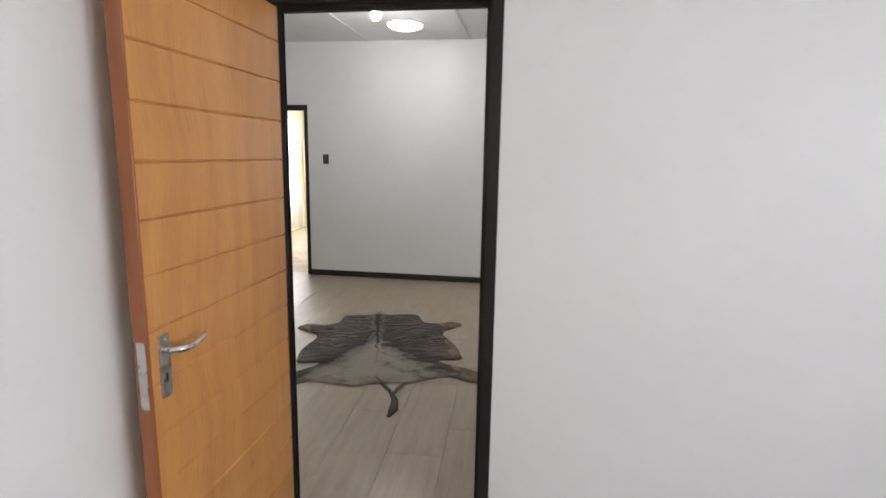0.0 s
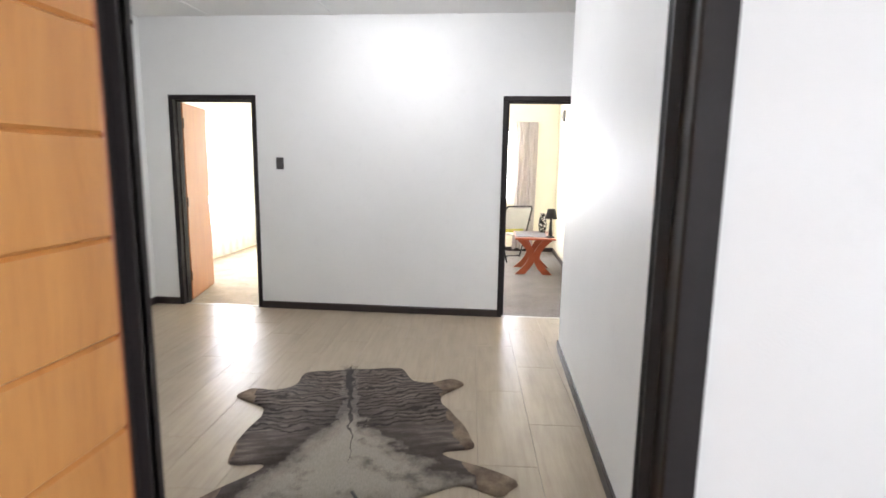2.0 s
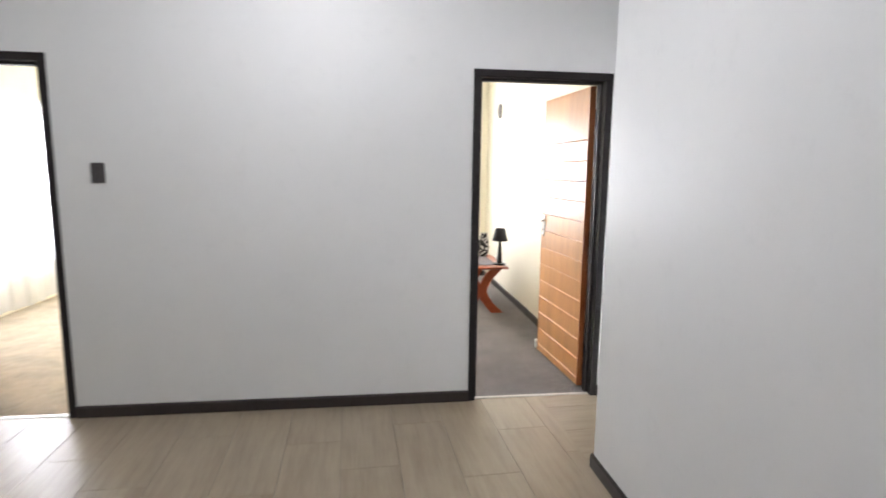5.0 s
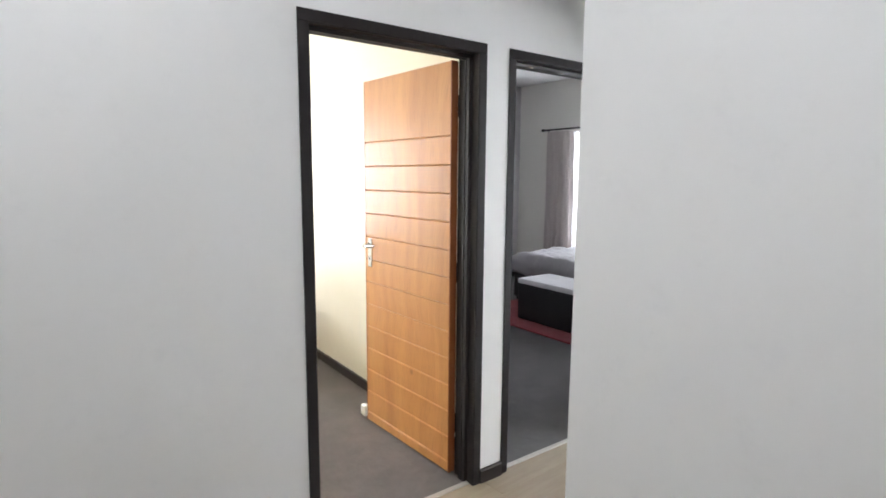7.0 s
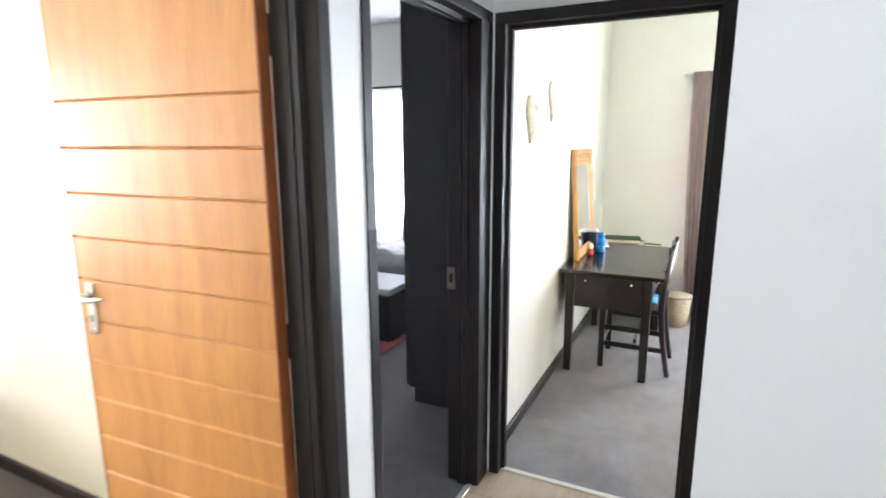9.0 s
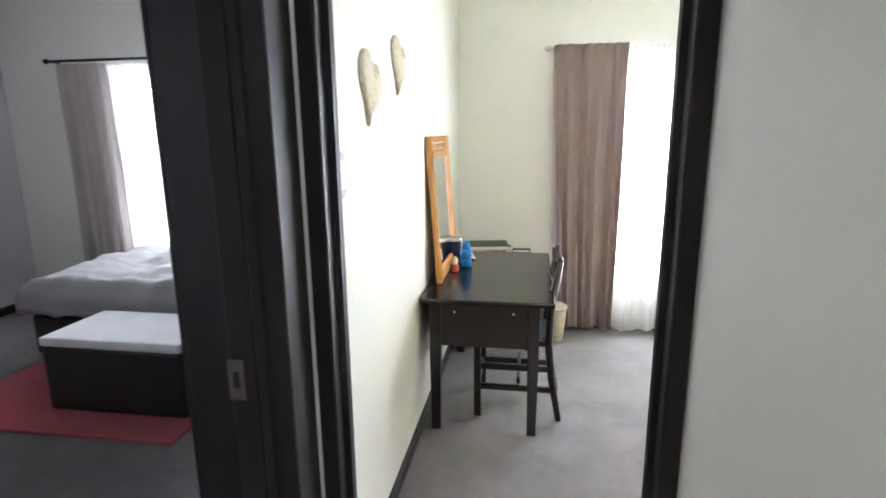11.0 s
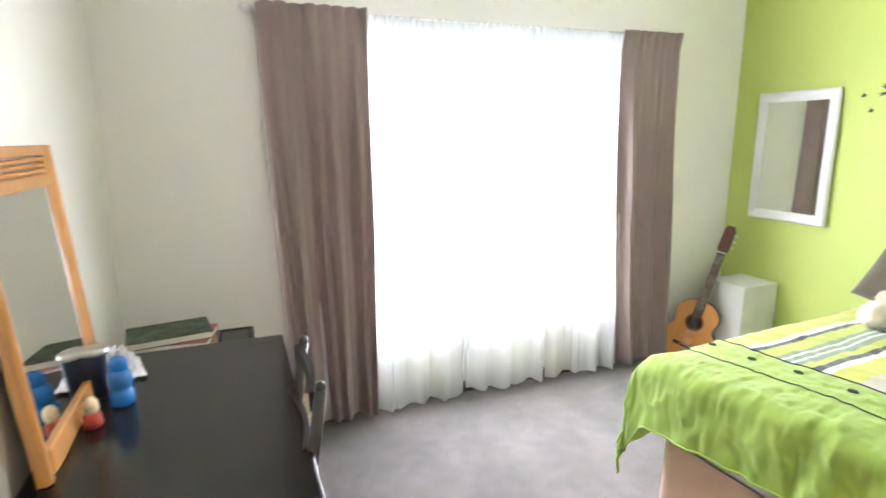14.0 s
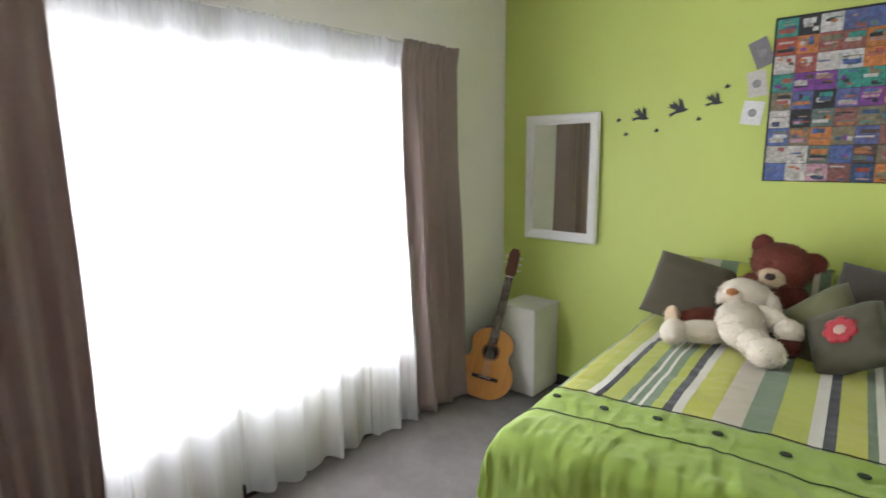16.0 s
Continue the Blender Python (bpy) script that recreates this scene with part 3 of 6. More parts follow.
# ---------------------------------------------------------------- windows
def window(name, axis, at, lo, hi, z0, z1, bays, label):
    """A steel window in an opening: frame, mullions and panes; at: the middle of the wall."""
    top = thing(name, label, "window")
    tagged(top, kind="structure")

    def bar(nm, a0, a1, b0, b1, d=0.02):
        if axis == "x":
            return part(nm, box((at - d, a0, b0), (at + d, a1, b1), 0.004), WHITEPLASTIC, top)
        return part(nm, box((a0, at - d, b0), (a1, at + d, b1), 0.004), WHITEPLASTIC, top)

    bar("window_frame", lo, hi, z0, z0 + 0.045), bar("window_frame", lo, hi, z1 - 0.045, z1)
    bar("window_frame", lo, lo + 0.045, z0 + 0.045, z1 - 0.045), bar("window_frame", hi - 0.045, hi, z0 + 0.045, z1 - 0.045)
    w = (hi - lo - 0.09) / bays
    for i in range(bays):
        a0, a1 = lo + 0.045 + i * w, lo + 0.045 + (i + 1) * w
        if i:
            bar("mullion", a0 - 0.018, a0 + 0.018, z0 + 0.045, z1 - 0.045, 0.018)
        if axis == "x":
            bm = box((at - 0.002, a0, z0 + 0.045), (at + 0.002, a1, z1 - 0.045))
        else:
            bm = box((a0, at - 0.002, z0 + 0.045), (a1, at + 0.002, z1 - 0.045))
        part("pane", bm, GLASS, top).visible_shadow = False
    return top


window("window_1", "x", 5.585, WIN4[0], WIN4[1], WIN4[2], WIN4[3], 3, "wide window with white frame behind sheer curtain")
window("window_2", "x", 5.585, WIN2[0], WIN2[1], WIN2[2], WIN2[3], 3, "bright window of the black bedroom")
window("window_3", "y", 11.03, WIN1[0], WIN1[1], WIN1[2], WIN1[3], 2, "bright window of the study")
window("window_4", "x", -4.03, WIN0[0], WIN0[1], WIN0[2], WIN0[3], 3, "bright window of the beige room")
# assumed window, out of view, placed round the first room's fill lamp
window("added_window", "x", 3.66, -1.9, 0.3, 0.75, 2.25, 3, "added window of the first room, out of view, for its fill lamp")


# ---------------------------------------------------------------- curtains
def folds(s, length, seed, waves):
    rnd = random.Random(seed)
    v = 0.0
    for k in range(1, 4):
        v += math.sin(2 * math.pi * waves * k * 0.62 * s / length + rnd.uniform(0, 6.3)) / k ** 0.9
    return v / 2.0


def curtain(name, x, y0, y1, b0, b1, ztop, zbot, mat, label, seed, waves, depth=0.045, heading=True, axis="x", nu=150, thick=0.0, back=0.0):
    """A hanging curtain along y (or x): top edge from y0 to y1, bottom edge from b0 to b1, pinched at the heading."""
    top = thing(name, label, "curtain")
    L = abs(y1 - y0)

    def at(u, v):
        z = ztop + (zbot - ztop) * v
        w = min(1.0, 0.25 + 1.6 * v) if heading else min(1.0, 0.35 + 0.9 * v)
        s = u * L
        k = v * v
        a = (y0 + (y1 - y0) * u) * (1 - k) + (b0 + (b1 - b0) * u) * k
        d = depth * w * folds(s, L, seed, waves) + 0.006 * math.sin(9 * v + 20 * u + seed)
        if heading:
            pinch = (0.5 + 0.5 * math.cos(2 * math.pi * waves * 1.9 * u)) * max(0, 1 - v / 0.05)
            d += 0.022 * pinch
            a += 0.006 * math.sin(2 * math.pi * waves * 1.9 * u) * max(0, 1 - v / 0.08)
        z += 0.012 * math.sin(14 * u + seed) * v * v
        if axis == "x":
            return (x - d, a, z)
        return (a, x - d, z)

    bm = sheet(nu, 40, at, thick)
    part("drape", bm, mat, top, "", True)
    if back:
        end = 0.0 if y0 < 4.7 else 1.0
        fold = sheet(6, 40, lambda u, v: (at(end, v)[0] * (1 - u) + back * u, at(end, v)[1] + (0.012 if end else -0.012) * math.sin(math.pi * u), at(end, v)[2]))
        part("return", fold, mat, top, "curtain end turned back to the wall", True)
    return top


def sheer(name, x, y0, y1, ztop, zbot, label):
    top = thing(name, label, "curtain")
    rnd = random.Random(5)
    L = abs(y1 - y0)
    ph = [rnd.uniform(0, 6.3) for _ in range(6)]
    fr = [7, 11.5, 17, 26, 3.2, 41]
    am = [0.34, 0.3, 0.22, 0.16, 0.3, 0.08]

    def wave(u):
        return sum(a * math.sin(2 * math.pi * f * u + p) for a, f, p in zip(am, fr, ph))

    def at(u, v):
        w = 0.25 + 0.75 * v
        d = 0.07 * w * wave(u)
        if v < 0.06:
            d += 0.012 * math.sin(2 * math.pi * 60 * u)
        a = y0 + (y1 - y0) * u + 0.02 * v * math.sin(2 * math.pi * 9 * u + 1)
        z = ztop + (zbot - ztop) * v + (0.022 * wave(u * 0.9 + 0.3) * v ** 8)
        return (x - d, a, z)

    bm = sheet(360, 30, at)
    part("net", bm, SHEER, top, "", True)
    hem = sheet(360, 1, lambda u, v: tuple(Vector(at(u, 0.955 + 0.045 * v)) - Vector((0.0015, 0, 0))))
    part("hem", hem, SHEER, top, "doubled hem of the sheer", True)
    tape = sheet(360, 1, lambda u, v: tuple(Vector(at(u, 0.045 * v)) - Vector((0.002, 0, 0))))
    part("heading_tape", tape, SHEER, top, "gathered heading tape", True)
    part("wire", tube([(x, y0 - 0.1, ztop - 0.006), (x, y1 + 0.1, ztop - 0.006)], 0.004, 6), WHITEPLASTIC, top)
    return top


sheer("sheer_curtain", 5.315, 3.58, 5.82, 2.14, 0.02, "white sheer net curtain gathered across the bright window")
curtain("curtain", 5.265, 5.48, 5.975, 5.50, 5.90, 2.155, 0.03, CURTAIN, "taupe lined curtain hanging in pleats to the carpet", 3, 3.9, 0.07, thick=0.003, back=5.378)
curtain("curtain", 5.265, 3.53, 3.95, 3.46, 3.85, 2.145, 0.03, CURTAIN, "taupe lined curtain gathered beside the guitar", 8, 4.2, 0.05, thick=0.003, back=5.378)
curtain("curtain", 10.84, 0.62, 0.98, 0.6, 0.95, 2.2, 0.05, CURTAIN_PALE, "pale grey curtain beside the study window", 4, 4.0, 0.04, axis="y")
curtain("curtain", -3.86, 7.7, 8.1, 7.7, 8.1, 2.2, 0.05, CURTAIN_PALE, "pale lilac-grey curtain beside the bright window", 7, 4.0, 0.04)
curtain("curtain", -3.90, 8.0, 10.6, 8.0, 10.6, 2.2, 0.04, SHEER, "white sheer curtain in the beige room", 9, 18.0, 0.03)
curtain("curtain", 5.29, 9.62, 10.1, 9.6, 10.1, 2.14, 0.05, CURTAIN_PALE, "pale grey curtain on a dark rod", 6, 4.0, 0.04)
curtain("curtain", 5.33, 7.8, 9.72, 7.8, 9.72, 2.13, 0.05, SHEER, "white sheer curtain in the black bedroom", 2, 16.0, 0.03)


def curtain_rail(y0, y1, z, x, mat, label, r=0.011):
    top = thing("curtain_rail", label, "curtain rail")
    part("rod", tube([(x, y0, z), (x, y1, z)], r, 12), mat, top, "", True)
    for y in (y0 + 0.05, y1 - 0.05):
        part("bracket", box((x, y - 0.01, z - 0.012), (5.382, y + 0.01, z + 0.012), 0.002), mat, top)
    for y in (y0, y1):
        part("finial", lathe([(0.004, -0.03), (0.02, -0.012), (0.02, 0.012), (0.004, 0.03)], 12, Matrix.Translation((x, y, z)) @ pose(0, 0, 0, 90)), mat, top)


curtain_rail(7.7, 10.2, 2.17, 5.30, BLACKMETAL, "dark metal curtain rod")
curtain_rail(3.48, 6.03, 2.138, 5.315, WHITEPLASTIC, "slim white curtain track", 0.007)


# ---------------------------------------------------------------- hall: lamp, switch, hide rug
def ceiling_lamp(x, y):
    top = thing("ceiling_lamp", "round white glass ceiling lamp, switched on", "ceiling lamp", pose(x, y, H))
    part("base", lathe([(0.185, -0.018), (0.19, -0.012), (0.19, 0.0)], 40), WHITEPLASTIC, top, "", True)
    dome = [(0.005, -0.068), (0.06, -0.066), (0.11, -0.058), (0.15, -0.044), (0.172, -0.03), (0.178, -0.018)]
    part("glass_bowl", lathe(dome, 40), glow("lit_opal_glass", (1.0, 0.985, 0.96), 6.0), top, "glowing opal glass bowl", True)
    for a in (20, 140, 260):
        c = lathe([(0.006, -0.03), (0.009, -0.022), (0.007, -0.012)], 10, Matrix.Translation((0.183 * math.cos(radians(a)), 0.183 * math.sin(radians(a)), -0.004)))
        part("clip", c, CHROME, top)


ceiling_lamp(-0.65, 5.88)


def bare_bulb(x, y):
    top = thing("pendant_bulb", "bare cool-white bulb in a white holder on the ceiling, switched on", "ceiling lamp", pose(x, y, H))
    part("ceiling_rose", lathe([(0.03, -0.03), (0.045, -0.022), (0.05, -0.006), (0.05, 0.0)], 24), WHITEPLASTIC, top, "", True)
    part("holder", lathe([(0.02, -0.075), (0.022, -0.07), (0.022, -0.03)], 20), WHITEPLASTIC, top, "white lamp holder", True)
    globe = [(0.004, -0.178), (0.02, -0.174), (0.036, -0.16), (0.043, -0.14), (0.04, -0.118), (0.028, -0.095), (0.018, -0.076)]
    part("bulb", lathe(globe, 24), glow("lit_cool_bulb", (0.92, 0.97, 1.0), 275.0), top, "glowing frosted bulb", True)


bare_bulb(-0.70, 5.0)


def wall_switch(name, m, w, h, mat, rocker_mat, label, rounded):
    """A switch plate that stands on the wall's face, facing -y."""
    top = thing(name, label, "light switch", m)
    if rounded > 0.01:
        ring = [(math.copysign(abs(math.cos(a)) ** 0.55, math.cos(a)), math.copysign(abs(math.sin(a)) ** 0.55, math.sin(a))) for a in [2 * math.pi * i / 40 for i in range(40)]]
        bm = bmesh.new()
        rows = [[bm.verts.new((x * k * w / 2, d, z * k * h / 2)) for x, z in ring] for k, d in ((1.0, 0), (1.0, -0.006), (0.94, -0.012), (0.8, -0.015), (0.3, -0.0155))]
        for p, q in zip(rows, rows[1:]):
            for i in range(40):
                bm.faces.new((p[i], p[(i + 1) % 40], q[(i + 1) % 40], q[i]))
        bm.faces.new(rows[-1])
        bmesh.ops.recalc_face_normals(bm, faces=bm.faces[:])
        part("plate", bm, mat, top, "", True)
    else:
        part("plate", box((-w / 2, -0.012, -h / 2), (w / 2, 0, h / 2), rounded, None, 3), mat, top, "", True)
    for i, dz in enumerate((-0.022, 0.022)):
        part("rocker", box((-w * 0.2, -0.0175, dz - 0.0205), (w * 0.2, -0.010, dz + 0.0205), 0.003), rocker_mat, top)


wall_switch("light_switch", pose(-1.828, 6.68, 1.463), 0.072, 0.115, DARKPLASTIC, DARKPLASTIC, "dark grey light switch on the white wall", 0.008)
wall_switch("light_switch", pose(2.612, 6.69, 1.437), 0.098, 0.138, GREYPLASTIC, WHITEPLASTIC, "silver-grey oval light switch with white rockers", 0.011)


def hide_mat():
    """Antelope hide: grey-brown back with thin dark cross stripes, dark flanks, pale rump, tan legs, black spine."""
    m, n, l, b = shader("antelope_hide")
    co = n.new("ShaderNodeTexCoord")
    sep = n.new("ShaderNodeSeparateXYZ")
    warp = n.new("ShaderNodeTexNoise")
    warp.inputs["Scale"].default_value, warp.inputs["Detail"].default_value = 7.0, 5.0
    l.new(co.outputs["Object"], warp.inputs["Vector"])
    wv = n.new("ShaderNodeVectorMath")
    wv.operation = "MULTIPLY_ADD"
    wv.inputs[1].default_value = (0.16, 0.2, 0.0)
    l.new(warp.outputs["Color"], wv.inputs[0])
    l.new(co.outputs["Object"], wv.inputs[2])
    l.new(wv.outputs[0], sep.inputs[0])

    def math_node(op, a, c=0.0):
        k = n.new("ShaderNodeMath")
        k.operation = op
        for s, v in ((k.inputs[0], a), (k.inputs[1], c)):
            if isinstance(v, (int, float)):
                s.default_value = v
            else:
                l.new(v, s)
        return k.outputs[0]

    x, y = math_node("SUBTRACT", sep.outputs["X"], 0.04), math_node("SUBTRACT", sep.outputs["Y"], 0.1)
    ax = math_node("ABSOLUTE", x)
    hair = noise_node(n, l, mapped(n, l, (60.0, 14.0, 60.0)), 3.0, 4.0, 0.7)
    mottle = noise_node(n, l, mapped(n, l), 7.0, 5.0, 0.65)
    low = math_node("ADD", math_node("ADD", math_node("SUBTRACT", y, 0.06), math_node("MULTIPLY", ax, 1.5)), math_node("MULTIPLY", mottle, 0.55))
    # grey-brown back, darker flank border, pale rump
    c = ramp(n, l, low, [(0.10, (0.36, 0.32, 0.265)), (0.24, (0.27, 0.235, 0.195)), (0.37, (0.085, 0.066, 0.056)), (0.52, (0.125, 0.102, 0.088)), (0.80, (0.20, 0.165, 0.14))])
    # thin wavy dark cross stripes on the fore half
    stripe = math_node("SINE", math_node("ADD", math_node("MULTIPLY", y, 118.0), math_node("MULTIPLY", ax, -15.0)))
    thin = n.new("ShaderNodeMapRange")
    thin.inputs["From Min"].default_value, thin.inputs["From Max"].default_value = 0.15, 0.75
    l.new(stripe, thin.inputs["Value"])
    smask = math_node("MULTIPLY", thin.outputs["Result"], math_node("GREATER_THAN", math_node("ADD", y, math_node("MULTIPLY", mottle, 0.2)), 0.03))
    c = mix(n, l, math_node("MULTIPLY", smask, math_node("MULTIPLY", math_node("GREATER_THAN", low, 0.33), 0.92)), c, (0.024, 0.018, 0.016))
    broken = n.new("ShaderNodeMapRange")
    broken.inputs["From Min"].default_value, broken.inputs["From Max"].default_value = 0.40, 0.56
    l.new(noise_node(n, l, mapped(n, l, (3.0, 16.0, 1.0)), 1.6, 4.0, 0.6), broken.inputs["Value"])
    c = mix(n, l, math_node("MULTIPLY", broken.outputs["Result"], math_node("MULTIPLY", math_node("GREATER_THAN", low, 0.33), 0.6)), c, (0.045, 0.033, 0.028))
    # pale streak beside the spine
    streak = math_node("MULTIPLY", math_node("LESS_THAN", ax, 0.055), math_node("GREATER_THAN", mottle, 0.42))
    c = mix(n, l, math_node("MULTIPLY", streak, 0.28), c, (0.36, 0.325, 0.28))
    patch = n.new("ShaderNodeMapRange")
    patch.inputs["From Min"].default_value, patch.inputs["From Max"].default_value = 0.50, 0.66
    l.new(noise_node(n, l, mapped(n, l), 4.3, 6.0, 0.7), patch.inputs["Value"])
    spots = math_node("MULTIPLY", patch.outputs["Result"], math_node("LESS_THAN", y, -0.2))
    c = mix(n, l, math_node("MULTIPLY", spots, 0.75), c, (0.085, 0.068, 0.06))
    legs = math_node("GREATER_THAN", ax, 0.575)
    c = mix(n, l, math_node("MULTIPLY", legs, 0.8), c, ramp(n, l, mottle, [(0.35, (0.13, 0.085, 0.06)), (0.6, (0.34, 0.255, 0.175))]))
    spine = math_node("LESS_THAN", ax, math_node("MULTIPLY", math_node("ADD", y, 0.45), 0.018))
    c = mix(n, l, math_node("MULTIPLY", spine, 0.85), c, (0.03, 0.024, 0.022))
    c = mix(n, l, 0.5, c, ramp(n, l, hair, [(0.3, (0.5, 0.48, 0.47)), (0.7, (1.0, 1.0, 1.0))]), "MULTIPLY")
    l.new(c, b.inputs["Base Color"])
    b.inputs["Roughness"].default_value = 0.8
    b.inputs["Specular IOR Level"].default_value = 0.15
    bump(n, l, b, hair, 0.6, 0.006)
    return m


def hide_rug():
    """A flat hide with four leg flaps, a neck and a tail; local y runs to the neck."""
    top = thing("hide_rug", "dark striped antelope hide rug lying on the tiles", "rug", pose(-0.483, 4.361, 0, 0, 0, 14.8))
    half = [(0.0, 0.80), (0.10, 0.785), (0.22, 0.79), (0.335, 0.757), (0.37, 0.60), (0.41, 0.525), (0.50, 0.49), (0.60, 0.525), (0.665, 0.535), (0.725, 0.45), (0.63, 0.36), (0.54, 0.275), (0.53, 0.155),
            (0.56, 0.05), (0.605, -0.13), (0.615, -0.27), (0.60, -0.375), (0.455, -0.39), (0.455, -0.455), (0.62, -0.58), (0.74, -0.705), (0.69, -0.775), (0.62, -0.80), (0.49, -0.70), (0.39, -0.715), (0.2, -0.79), (0.08, -0.775)]
    pts = [Vector((x, y, 0)) for x, y in half]
    left = [Vector((-p.x * 1.03, p.y - 0.02 * math.sin(7 * p.y), 0)) for p in pts[1:]][::-1]
    ring = pts + left
    k = len(ring)
    dense = []
    for i in range(k):
        p0, p1, p2, p3 = ring[i - 1], ring[i], ring[(i + 1) % k], ring[(i + 2) % k]
        for s in range(5):
            t = s / 5
            q = 0.5 * ((2 * p1) + (p2 - p0) * t + (2 * p0 - 5 * p1 + 4 * p2 - p3) * t * t + (3 * p1 - p0 - 3 * p2 + p3) * t ** 3)
            j = noise.noise(q * 9) * 0.012 + noise.noise(q * 40) * 0.006
            dense.append(q * (1 + j))
    bm = bmesh.new()
    low = [bm.verts.new((p.x, p.y, 0.001)) for p in dense]
    rim = [bm.verts.new((p.x * 0.995, p.y * 0.995, 0.009)) for p in dense]
    m = len(low)
    for i in range(m):
        bm.faces.new((low[i], low[(i + 1) % m], rim[(i + 1) % m], rim[i]))
    edges = [bm.edges.get((rim[i], rim[(i + 1) % m])) for i in range(m)]
    bmesh.ops.triangle_fill(bm, edges=edges, use_beauty=True)
    bmesh.ops.subdivide_edges(bm, edges=[e for e in bm.edges if e.calc_length() > 0.12], cuts=2, use_grid_fill=False)
    bmesh.ops.triangulate(bm, faces=bm.faces[:])
    for v in bm.verts:
        if v.co.z > 0.005:
            v.co.z += 0.006 * (0.5 + noise.noise(Vector((v.co.x * 3, v.co.y * 3, 2))))
    bmesh.ops.recalc_face_normals(bm, faces=bm.faces[:])
    HIDE = hide_mat()
    part("skin", bm, HIDE, top, "", True)
    dark = plain("dark_hair", (0.04, 0.033, 0.03), 0.7, 0, 0.3, 40, 0.5, 300)
    pale = plain("pale_tail_hair", (0.17, 0.145, 0.12), 0.7, 0, 0.3, 40, 0.5, 300)
    tail = tube([(-0.026, -0.682, 0.014), (0.024, -0.803, 0.014), (0.075, -0.923, 0.013), (0.098, -1.049, 0.013), (0.088, -1.169, 0.012), (0.058, -1.255, 0.008)], [0.012, 0.014, 0.014, 0.022, 0.03, 0.012], 8)
    bmesh.ops.scale(tail, vec=(1, 1, 0.5), verts=tail.verts)
    part("tail", tail, dark, top, "dark tail tuft", True)
    tail2 = tube([(0.178, -0.738, 0.0135), (0.136, -0.832, 0.0135), (0.093, -0.936, 0.0135)], [0.012, 0.016, 0.012], 8)
    bmesh.ops.scale(tail2, vec=(1, 1, 0.5), verts=tail2.verts)
    part("tail_flap", tail2, pale, top, "", True)
    rnd = random.Random(4)
    mane = bmesh.new()
    for i in range(170):
        y = rnd.uniform(0.42, 0.80)
        x = rnd.gauss(-0.04, 0.014)
        d = Vector((rnd.gauss(0, 0.035), rnd.uniform(0.02, 0.07), rnd.uniform(0.005, 0.03)))
        p = Vector((x, y, 0.012))
        w = Vector((0.0022, 0, 0))
        a, c, e = mane.verts.new(p - w), mane.verts.new(p + w), mane.verts.new(p + d)
        mane.faces.new((a, c, e))
    part("mane", mane, dark, top, "ruff of dark hair along the spine")


hide_rug()


# ---------------------------------------------------------------- green bedroom: desk, chair, mirrors
def legs_at(top, places, half, z1, mat, taper=0.75):
    for x, y in places:
        bm = box((-half, -half, 0), (half, half, z1), 0.004)
        for v in bm.verts:
            if v.co.z < z1 * 0.3:
                v.co.x *= taper
                v.co.y *= taper
        part("leg", bm, mat, top, place=Matrix.Translation((x, y, 0)))


def desk():
    x0, x1, y0, y1, h = 3.67, 4.785, 6.015, 6.665, 0.735
    top = thing("desk", "dark espresso wooden desk standing against the white wall", "desk", pose(x0, y0, 0))
    w, d = x1 - x0, y1 - y0
    part("desktop", box((-0.012, -0.012, h - 0.026), (w + 0.012, d + 0.012, h), 0.009, None, 3), DESKTOP, top, "black satin desk top with rounded edge")
    legs_at(top, [(0.04, 0.09), (w - 0.04, 0.09), (0.04, d - 0.06), (w - 0.04, d - 0.06)], 0.031, h - 0.026, ESPRESSO)
    for x in (0.028, w - 0.052):
        part("side_panel", box((x, 0.12, 0.475), (x + 0.024, d - 0.09, h - 0.03), 0.003), ESPRESSO, top)
    part("back_panel", box((0.07, d - 0.05, 0.45), (w - 0.07, d - 0.03, h - 0.03), 0.003), ESPRESSO, top)
    for y in (0.19, d - 0.16):
        bolt = lathe([(0.007, 0), (0.007, 0.003), (0.003, 0.006)], 12, pose(0.0285, y, h - 0.075, 0, -90, 0))
        part("bolt", bolt, CHROME, top, "small chrome bolt head")
    for i in range(2):
        a = 0.08 + i * (w - 0.15) / 2
        f = part("drawer_front", box((a, 0.062, h - 0.15), (a + (w - 0.17) / 2, 0.082, h - 0.03), 0.004), ESPRESSO, top)
        for k in (0.12, 0.38):
            knob = lathe([(0.006, 0), (0.005, 0.012), (0.012, 0.02), (0.012, 0.026), (0.004, 0.03)], 14, pose(a + k, 0.062, h - 0.08, 90, 0, 0))
            part("knob", knob, CHROME, f, "small chrome knob", True)
    part("rail", box((0.07, 0.068, h - 0.2), (w - 0.07, 0.09, h - 0.15), 0.003), ESPRESSO, top)


desk()


